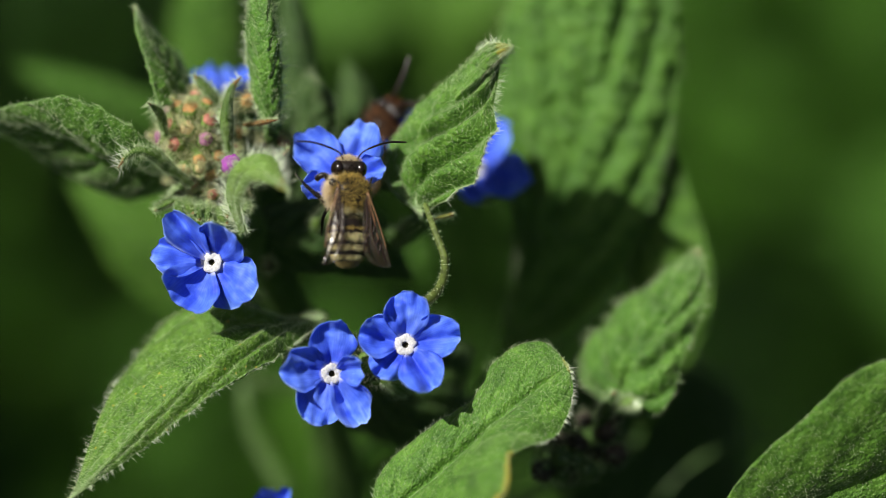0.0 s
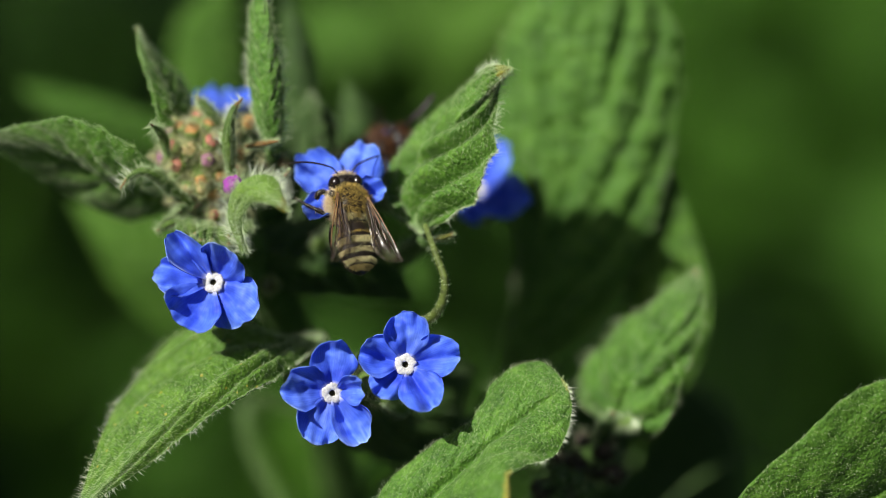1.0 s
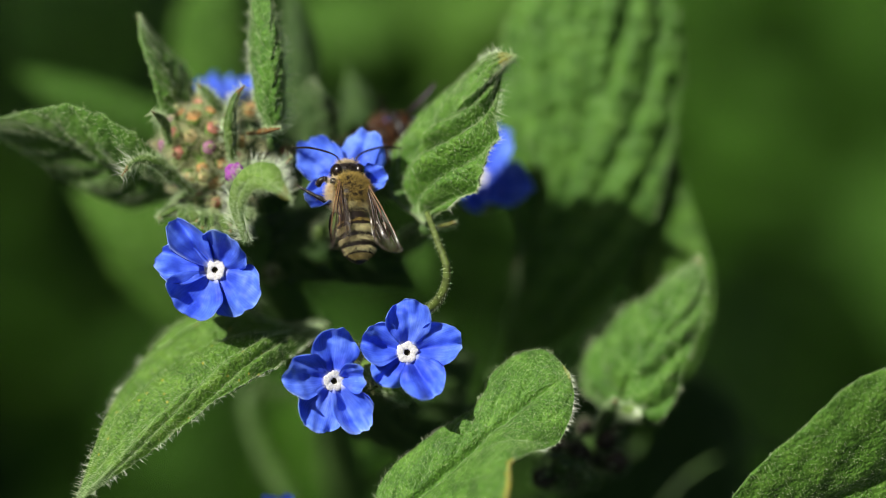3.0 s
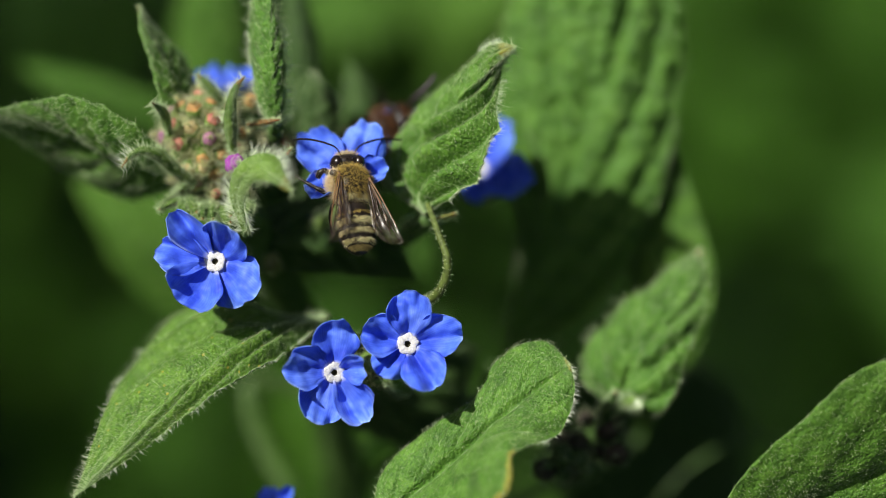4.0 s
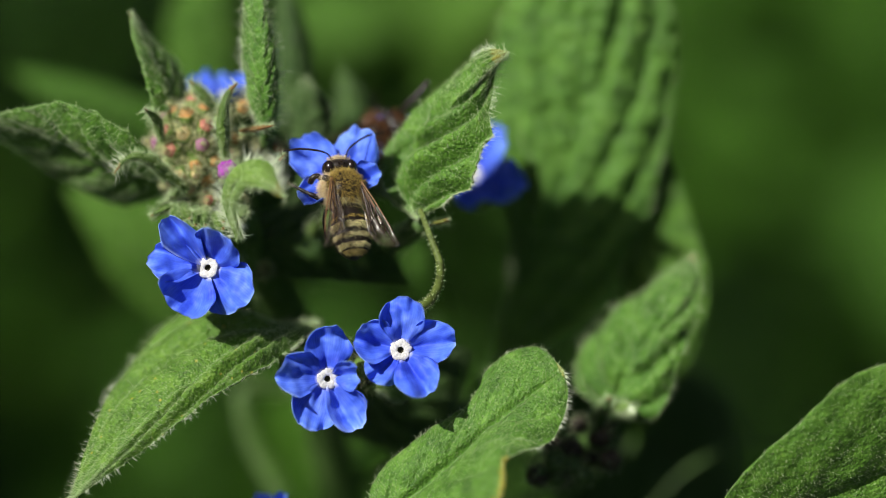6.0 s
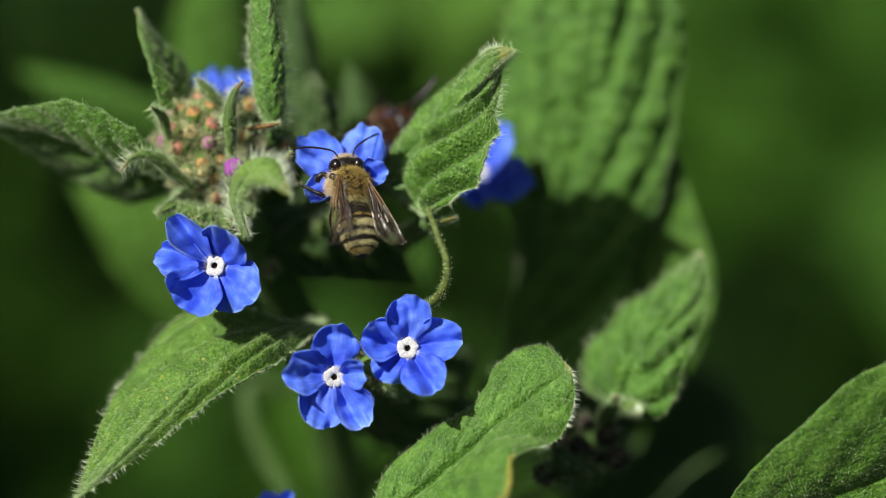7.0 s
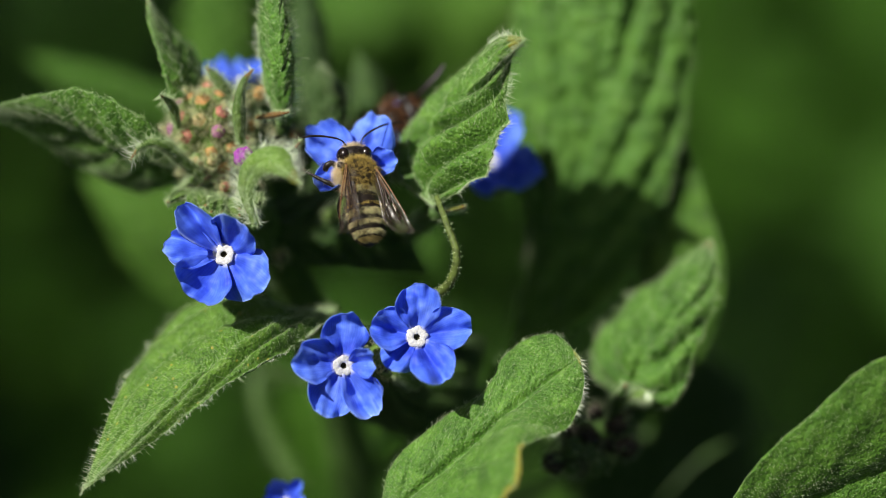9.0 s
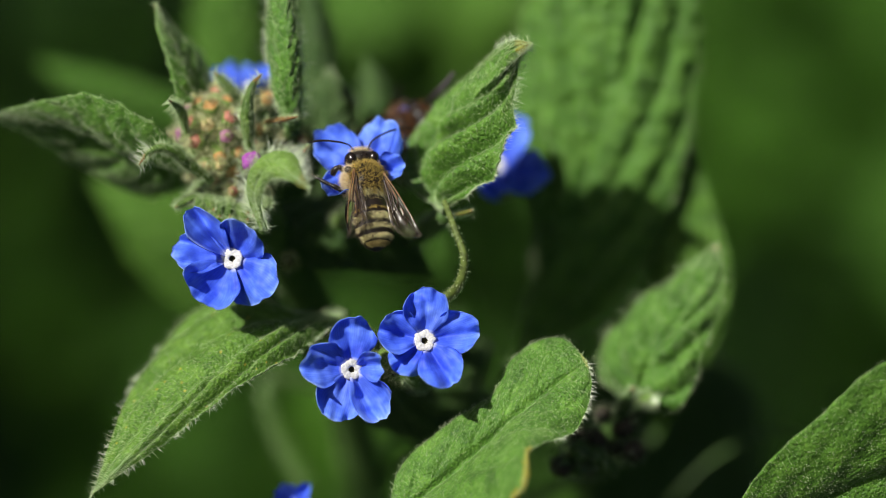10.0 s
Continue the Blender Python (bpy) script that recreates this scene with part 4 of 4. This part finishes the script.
def wing(base, tip, wide, name, bend, parent, veins):
    """A wing from its hinge; the film, its amber front edge and its veins."""
    base, tip = np.array(base, float), np.array(tip, float)
    way = tip - base
    long = np.linalg.norm(way)
    way = way / long
    side = unit(np.cross(way, (0, 0, 1.0))) * bend
    nu, nv = 30, 19
    u = np.linspace(0, 1, nu)[:, None] * np.ones((1, nv))
    s = np.linspace(0, 1, nv)[None] * np.ones((nu, 1))
    front = -0.06 * np.sin(u * math.pi) * wide + 0.0 * s
    chord = wide * np.where(u < 0.65, 0.1 + 0.9 * (u / 0.65) ** 0.8, np.sqrt(np.clip(1 - np.clip((u - 0.65) / 0.352, 0, 1) ** 2.2, 0, 1)))
    def place(uu, ss):
        k = np.interp(uu, u[:, 0], chord[:, 0])
        z = 2.2 * np.sin(uu * 9 + ss * 4) * uu + 2.2 * np.sin(ss * 14 + uu * 3) * uu + 3 * uu
        return (uu * long)[..., None] * way + (-0.06 * np.sin(uu * math.pi) * wide + ss * k)[..., None] * side + z[..., None] * np.array((0, 0, 1.0))
    P = place(u, s).reshape(-1, 3)
    k = nu * nv
    under = P - np.array((0, 0, 0.35))
    rims = []
    for col in (0, nv - 1):
        i = np.arange(nu - 1) * nv + col
        rims.append(np.stack([i, i + nv, i + nv + k, i + k], -1))
    for row in (0, nu - 1):
        i = row * nv + np.arange(nv - 1)
        rims.append(np.stack([i, i + k, i + k + 1, i + 1], -1))
    film = limb(name, np.vstack([P, under]), np.vstack([grid_faces(nu, nv), grid_faces(nu, nv, k)[:, ::-1], *rims]), WING, parent, "clear smoky wing")
    film.location = base * STEP
    def rod(us, ss, r0, r1, mat, what):
        q = place(np.array(us, float), np.array(ss, float)) + np.array((0, 0, 0.5))
        v, f, _ = tube(q, [r0, r1], 6, 14)
        limb(what, v, f, mat, film)
    rod((0, 0.3, 0.6, 0.8), (0.0, 0.0, 0.0, 0.02), 1.5, 0.6, COSTA, "front_edge")
    rod((0.01, 0.12, 0.25, 0.4), (0.3, 0.25, 0.2, 0.16), 1.3, 0.5, COSTA, "wing_strut")
    for us, ss in veins:
        rod(us, ss, 1.4, 0.7, VEIN, "vein")
    return film


SPAN = (-130.0, -24.0)
FORE_VEINS = (((0.05, 0.4, 0.7), (0.3, 0.25, 0.2)), ((0.3, 0.5, 0.85), (0.35, 0.5, 0.45)), ((0.05, 0.3, 0.6, 0.8), (0.6, 0.65, 0.75, 0.8)),
              ((0.45, 0.5, 0.55), (0.28, 0.4, 0.7)), ((0.62, 0.66, 0.68), (0.2, 0.35, 0.5)), ((0.7, 0.75, 0.78), (0.18, 0.3, 0.45)),
              ((0.55, 0.6, 0.72), (0.7, 0.85, 0.97)), ((0.72, 0.86, 0.95), (0.2, 0.22, 0.3)))
HIND_VEINS = (((0.1, 0.4, 0.8), (0.35, 0.4, 0.35)), ((0.4, 0.6, 0.9), (0.4, 0.6, 0.65)), ((0.2, 0.5, 0.7), (0.6, 0.75, 0.9)))


def girth(q):
    k = np.clip((SPAN[1] - q) / (SPAN[1] - SPAN[0]), 0, 1)
    return 33 * np.clip(1 - np.abs((k - 0.48) / 0.525) ** 2.5, 0.01, 1) ** 0.45


def make_bee(gold, tan, cream, olive, feeler=1.0):
    """A bee, head towards y, back towards z; its wings and antennae turn on their hinges."""
    bee = new("bee")
    # thorax
    v, f, n = ellipsoid((0, 0, 0), (36, 34, 30), 44, 52)
    thorax = limb("thorax", v, f, CUTICLE, bee, "dark thorax under golden fur")
    coat(thorax, v, n, 4200, lambda p: (p[:, 2] > 0) | ((p[:, 0] > 0) & (p[:, 2] > -18)), (0, -0.3, 0.1), 10, 0.4, gold, "olive-gold fur")
    coat(thorax, v, n, 3400, lambda p: (p[:, 2] < 8) & (p[:, 2] > -22) & (p[:, 0] < 6), (0, -0.1, 0.15), 12, 0.34, tan, "tan flank fur")
    coat(thorax, v, n, 1500, lambda p: (p[:, 2] < 16) & (p[:, 0] < -24) & (np.abs(p[:, 1]) < 24), (-0.3, -0.1, 0.3), 17, 0.3, tan, "long pale flank fur")
    coat(thorax, v, n, 900, lambda p: (p[:, 2] > 12), (0, -0.2, 0.2), 8, 0.36, FUR_DARK, "dark hair on the back")
    coat(thorax, v, n, 420, lambda p: (p[:, 1] < -22) & (p[:, 2] > 4), (0, -1.0, 0.2), 20, 0.26, cream, "pale fur at the back of the thorax")
    # head
    v, f, n = ellipsoid((0, 45, -5), (30, 17, 22), 30, 36)
    skull = limb("head", v, f, CUTICLE, bee, "black head with a tan face")
    coat(skull, v, n, 1500, lambda p: (p[:, 1] > 55) & (np.abs(p[:, 0]) < 20), (0, 0.5, 0.3), 9, 0.22, tan, "tan face fur")
    coat(skull, v, n, 600, lambda p: (p[:, 1] < 36), (0, -0.1, 0.6), 9, 0.22, gold, "golden fur behind the head")
    for side in (-1, 1):
        v, f, n = ellipsoid((side * 20, 44, -1), (12.5, 15, 18.5))
        limb("eye", v, f, EYE_DARK, skull, "large glossy dark eye")
    for xx, yy, zz in ((0, 49, 17), (-5, 45, 17.5), (5, 45, 17.5)):
        v, f, n = ellipsoid((xx, yy, zz), (1.8, 1.8, 1.8), 8, 10)
        limb("ocellus", v, f, EYE_DARK, skull)
    v, f, n = ellipsoid((-33, 18, 14), (7, 7, 7), 12, 14)
    limb("wing_root", v, f, CUTICLE, thorax, "glossy black wing root")
    v, f, n = ellipsoid((31, 4, 14), (6, 7, 6), 12, 14)
    limb("wing_root", v, f, CUTICLE, thorax, "glossy black wing root")
    # abdomen in overlapping rings
    cuts = np.linspace(SPAN[1], SPAN[0], 7)

    abdomen = None
    for k in range(6):
        yy = np.linspace(cuts[k] + 4, cuts[k + 1] - 2, 9)
        g = girth(yy) * np.linspace(0.98, 1.015, 9)
        m = 80
        a = np.linspace(0, 2 * math.pi, m, endpoint=False)
        sag = -4 - 10 * ((SPAN[1] - yy) / 110) ** 2
        v = np.stack([g[:, None] * np.cos(a), yy[:, None] * np.ones(m), 0.82 * g[:, None] * np.sin(a) + sag[:, None]], -1).reshape(-1, 3)
        f = [(i * m + j, (i + 1) * m + j, (i + 1) * m + (j + 1) % m, i * m + (j + 1) % m) for i in range(8) for j in range(m)]
        f += [tuple(range(m)), tuple(8 * m + j for j in range(m))[::-1]]
        if abdomen is None:
            abdomen = limb("abdomen", v, f, CUTICLE, bee, "black abdomen with cream hair bands")
            ring = abdomen
        else:
            ring = limb("ring", v, f, CUTICLE, abdomen)
        n = unit(np.stack([np.tile(np.cos(a), 9), np.zeros(9 * m), np.tile(np.sin(a), 9)], -1))
        high = cuts[k + 1] + (1, 3, 8, 5, 6.5, 12)[k]
        coat(abdomen, v, n, (40, 200, 800, 520, 620, 900)[k], lambda p: (p[:, 1] < high) & (p[:, 2] > -4), (0, -1.3, 0), (6, 8, 11, 9, 9, 7)[k], 0.3,
             (olive, gold, cream, cream, cream, olive)[k], "pale hair band")
        coat(abdomen, v, n, (60, 120, 300, 320, 320, 340)[k], lambda p: (p[:, 1] >= high - 1) & (p[:, 2] > -14), (0, -0.8, 0), 8, 0.2, FUR_DARK, "short dark hair")
    # wings, hinged on the thorax
    fore_l = wing((-26, 14, 26), (-50, -130, 34), 38, "fore_wing", -1, bee, FORE_VEINS)
    hind_l = wing((-24, 0, 22), (-42, -98, 30), 24, "hind_wing", -1, bee, HIND_VEINS)
    fore_r = wing((27, 2, 26), (90, -120, 22), 42, "fore_wing", 1, bee, FORE_VEINS)
    hind_r = wing((28, -10, 24), (62, -96, 20), 26, "hind_wing", 1, bee, HIND_VEINS)

    def antenna(points, base):
        v, f, n = tube([np.array(p, float) for p in points], [feeler * q for q in (1.5, 1.3, 1.8, 1.9, 1.9, 1.8, 1.4)], 9, 40)
        # beaded: slightly waisted between the joints
        ob = limb("antenna", v, f, CUTICLE, bee, "long black jointed antenna")
        ob.location = np.array(base) * STEP
        return ob

    ant_l = antenna([(0, 0, 0), (-8, 12, 6), (-28, 21, 8), (-58, 29, 6), (-86, 30, 2)], (-12, 58, 4))
    ant_r = antenna([(0, 0, 0), (9, 14, 6), (28, 24, 8), (58, 33, 6), (92, 34, 2)], (12, 58, 4))

    def leg(points, radii):
        v, f, n = tube([np.array(p, float) for p in points], radii, 9, 30)
        ob = limb("leg", v, f, CUTICLE, bee, "black leg with pale hairs")
        i = rng.integers(0, len(v), 90)
        hv, hf = bristles(v[i], n[i] + rng.normal(size=(90, 3)) * 0.3, 4 * rng.uniform(0.4, 1.2, 90), 0.2 * rng.uniform(0.7, 1.2, 90))
        limb("fur", hv, hf, cream, ob, "pale leg hairs", kind="stuff")

    leg([(-24, 16, -8), (-36, 24, -2), (-44, 31, 0), (-52, 29, -4), (-54, 25, -14)], [3.5, 5, 4.5, 5.5, 5])
    leg([(-30, -4, -12), (-42, -15, -8), (-52, -6, -8), (-64, 3, -10), (-76, 14, -14), (-86, 26, -20), (-92, 34, -24)], [3.5, 4.5, 3.2, 5, 3.0, 3.4, 2.4, 2, 1.2])
    leg([(-20, -16, -22), (-32, -26, -24), (-38, -44, -32), (-36, -60, -44), (-34, -72, -52)], [3, 3.6, 3, 2.6, 1.9, 1.1])
    leg([(22, 14, -14), (36, 18, -16), (44, 14, -24), (50, 26, -36), (54, 34, -42)], [3, 3.2, 2.6, 2.2, 1.6, 1.0])
    leg([(24, -2, -18), (38, -2, -20), (46, -10, -28), (48, 0, -40), (52, 8, -48)], [3, 3.2, 2.6, 2.2, 1.6, 1.0])
    leg([(20, -16, -22), (32, -24, -24), (38, -40, -34), (34, -56, -46), (32, -68, -52)], [3, 3.6, 3, 2.6, 1.9, 1.1])
    return bee, {"antenna_l": ant_l, "antenna_r": ant_r, "fore_l": fore_l, "fore_r": fore_r, "hind_r": hind_r}


bee, joint = make_bee(FUR_GOLD, FUR_TAN, FUR_CREAM, FUR_OLIVE)
other, folded = make_bee(FUR_RUST, FUR_RUST, FUR_RUST, FUR_RUST, 3.0)
folded["antenna_l"].rotation_euler.z = radians(-66)
tagged(bee, "brown furry solitary bee feeding on a blue flower", "bee", "bees on the flowers")
FACE = Matrix((RIGHT, UP, NEAR)).transposed().to_4x4()


def perch(a, b, d, rx=0, ry=0, rz=0):
    return Matrix.Translation(at(a, b, d).tolist()) @ FACE @ pose(0, 0, 0, rx, ry, rz)


bee.matrix_basis = perch(615, 340, -1)
other.matrix_basis = perch(674, 230, 16, 20, -30, -62)
tagged(other, "rusty-brown bee half hidden behind a leaf, fur darkened for shade", "bee", "bees on the flowers")

# ---- undergrowth ----


def leaflets(root, r, small, large):
    """Simple folded leaves, six faces each, growing from the given roots."""
    count = len(root)
    az, el = r.uniform(0, 2 * math.pi, count), r.uniform(0.1, 1.2, count)
    way = np.stack([np.cos(az) * np.cos(el), np.sin(az) * np.cos(el), np.sin(el)], -1)
    side = unit(np.cross(way, np.array((0, 0, 1.0)) + r.normal(size=(count, 3)) * 0.2))
    nrm = np.cross(side, way)
    size = r.uniform(small, large, count)[:, None]
    half = size * r.uniform(0.13, 0.24, count)[:, None]
    rows = [root]
    for k, w in ((0.3, 0.9), (0.6, 0.8)):
        mid = root + way * size * k - nrm * size * 0.25 * k**2
        rows += [mid - side * half * w + nrm * half * 0.25, mid, mid + side * half * w + nrm * half * 0.25]
    rows.append(root + way * size - nrm * size * 0.25)
    f = [(0, 2, 1), (0, 3, 2), (1, 2, 5, 4), (2, 3, 6, 5), (4, 5, 7), (5, 6, 7)]
    return np.stack(rows, 1).reshape(-1, 3), [tuple(i + 8 * k for i in q) for k in range(count) for q in f]


r = np.random.default_rng(11)
far, turn = 1.6 * r.random(1100) ** 0.75, r.uniform(0, 2 * math.pi, 1100)
loose = np.stack([far * np.cos(turn), 0.5 + far * np.sin(turn), r.uniform(0.0, 0.03, 1100)], -1)
tufts, stems = [loose], []
# thicker tufts: place on the layout, depth, spread, leaves
for a, b, d, spread, leaves in ((1370, 110, 480, 0.05, 70), (1480, 510, 430, 0.03, 5),
                                (380, 800, 400, 0.03, 45), (620, 850, 420, 0.03, 40), (60, 480, 430, 0.012, 5), (1250, 30, 500, 0.04, 60)):
    q = at(a, b, d) + r.uniform(-1, 1, (leaves, 3)) * spread * np.array((1, 1, 0.6))
    for k in range(4):
        foot = q[k] * np.array((1, 1, 0)) + np.array((r.uniform(-0.02, 0.02), r.uniform(0, 0.04), 0))
        stems.append(tube([q[k], (q[k] + foot) / 2 + r.normal(size=3) * 0.008, foot], [0.0012, 0.002], 6, 8)[:2])
    q[:, 2] = np.maximum(q[:, 2] - 0.02, 0.002)
    tufts.append(q)
root = np.vstack(tufts)
count = len(root)
v, faces = leaflets(root, r, 0.025, 0.06)
# about one leaf in nine takes the sunlit tone, at random
shade = np.repeat((r.random(count) > 0.885).astype(int), 6).tolist()
for sv, sf in stems:
    faces += [tuple(i + len(v) for i in q) for q in sf]
    v = np.vstack([v, sv])
    shade += [0] * len(sf)
under = solid("undergrowth", v, faces, [LEAF_LOW, LEAF_LIT], None, slots=shade)
tagged(under, "dense low green leaves out of focus", "undergrowth", kind="stuff")


# ---- an unseen shrub, added only to darken the ground behind the plants ----
shrub = new("shrub")
shrub.matrix_world = Matrix.Translation((-0.769, 0.246, 0.0))
tagged(shrub, "unseen leafy green shrub added to shade the ground", "shrub")
stalk("trunk", [(-0.769, 0.246, 0.0), (-0.759, 0.256, 0.3), (-0.739, 0.246, 0.6), (-0.729, 0.256, 0.95)], [0.014, 0.012, 0.009, 0.004], STEM, shrub, "thin brown-green trunk", 0, 0.001, 10, 20)
r = np.random.default_rng(23)
for k in range(7):
    a = k * 0.9
    stalk("limb", [(-0.754, 0.253, 0.35 + 0.06 * k), (-0.749 + 0.12 * math.cos(a), 0.253 + 0.12 * math.sin(a), 0.5 + 0.06 * k), (-0.739 + 0.24 * math.cos(a), 0.258 + 0.24 * math.sin(a), 0.62 + 0.06 * k)],
          [0.007, 0.005, 0.002], STEM, shrub, "", 0, 0.001, 8, 12)
count = 750
ball = unit(r.normal(size=(count, 3))) * (r.random(count) ** 0.4)[:, None]
root = np.array((-0.729, 0.253, 0.76)) + ball * np.array((0.30, 0.30, 0.28)) * (1 + 0.2 * np.sin(ball[:, :1] * 9 + ball[:, 1:2] * 7))
v, faces = leaflets(root, r, 0.04, 0.08)
solid("crown", v, faces, LEAF_DEEP, shrub, "crown of many pointed leaves", kind="stuff")

# ---- what moves ----


def motions():
    S = STEP
    # the bee shuffles up the flower in the first second, then feeds
    walk(bee, [(0.0, perch(617, 343, -1, -4, 17, -2)), (0.5, perch(611, 338, -0.5, -8, 17, 0)), (1.0, perch(618, 327, 1.2, -25, 17, 4)),
               (1.5, perch(618, 326, 1.2, -25, 17, 4)), (2.0, perch(617, 328, 1.2, -25, 17, 2)), (2.5, perch(617, 328, 1.2, -25, 17, 2)),
               (4.0, perch(616, 329, 1.2, -25, 17, 2)), (5.0, perch(616, 326, 1.2, -25, 17, 3)), (7.0, perch(616, 327, 1.2, -25, 17, 4)),
               (8.5, perch(614, 327, 1.2, -25, 17, 4)), (10.0, perch(613, 327, 1.2, -25, 17, 4))])
    for feeler, x, turns in ((joint["antenna_l"], -12, ((0.0, 0), (1.0, 0), (2.0, -2), (4.0, -2), (5.0, -2), (5.5, 5), (8.0, 5), (10.0, 5))),
                             (joint["antenna_r"], 12, ((0.0, 2), (1.0, 0), (2.0, -4), (4.0, -4), (5.0, -3), (5.5, 12), (7.0, 9), (8.0, 10), (9.0, 6), (10.0, 4)))):
        walk(feeler, [(t, pose(x * S, 58 * S, 4 * S, 0, 0, z)) for t, z in turns])
    for w, hinge, turns in ((joint["fore_r"], (27, 2, 26), (-8, -9, -8, -7, -7)), (joint["hind_r"], (28, -10, 24), (-6, -7, -6, -5, -5)), (joint["fore_l"], (-26, 14, 26), (-3, -7, -7, -7, -7))):
        h = [q * S for q in hinge]
        walk(w, [(t, pose(*h, 0, 0, z)) for t, z in zip((0.0, 1.0, 4.0, 5.5, 10.0), turns)])
    # the other bee shifts about
    walk(other, [(0.0, perch(674, 230, 16, 20, -30, -40)), (0.5, perch(673, 232, 16, 20, -30, -58)), (1.0, perch(673, 232, 16, 20, -30, -62)),
                 (4.0, perch(672, 234, 16, 20, -30, -62)), (5.5, perch(672, 234, 16, 20, -30, -62)), (7.5, perch(674, 231, 16, 20, -30, -62)),
                 (8.5, perch(674, 232, 16, 20, -30, -60)), (10.0, perch(676, 234, 16, 20, -30, -62))])


motions()
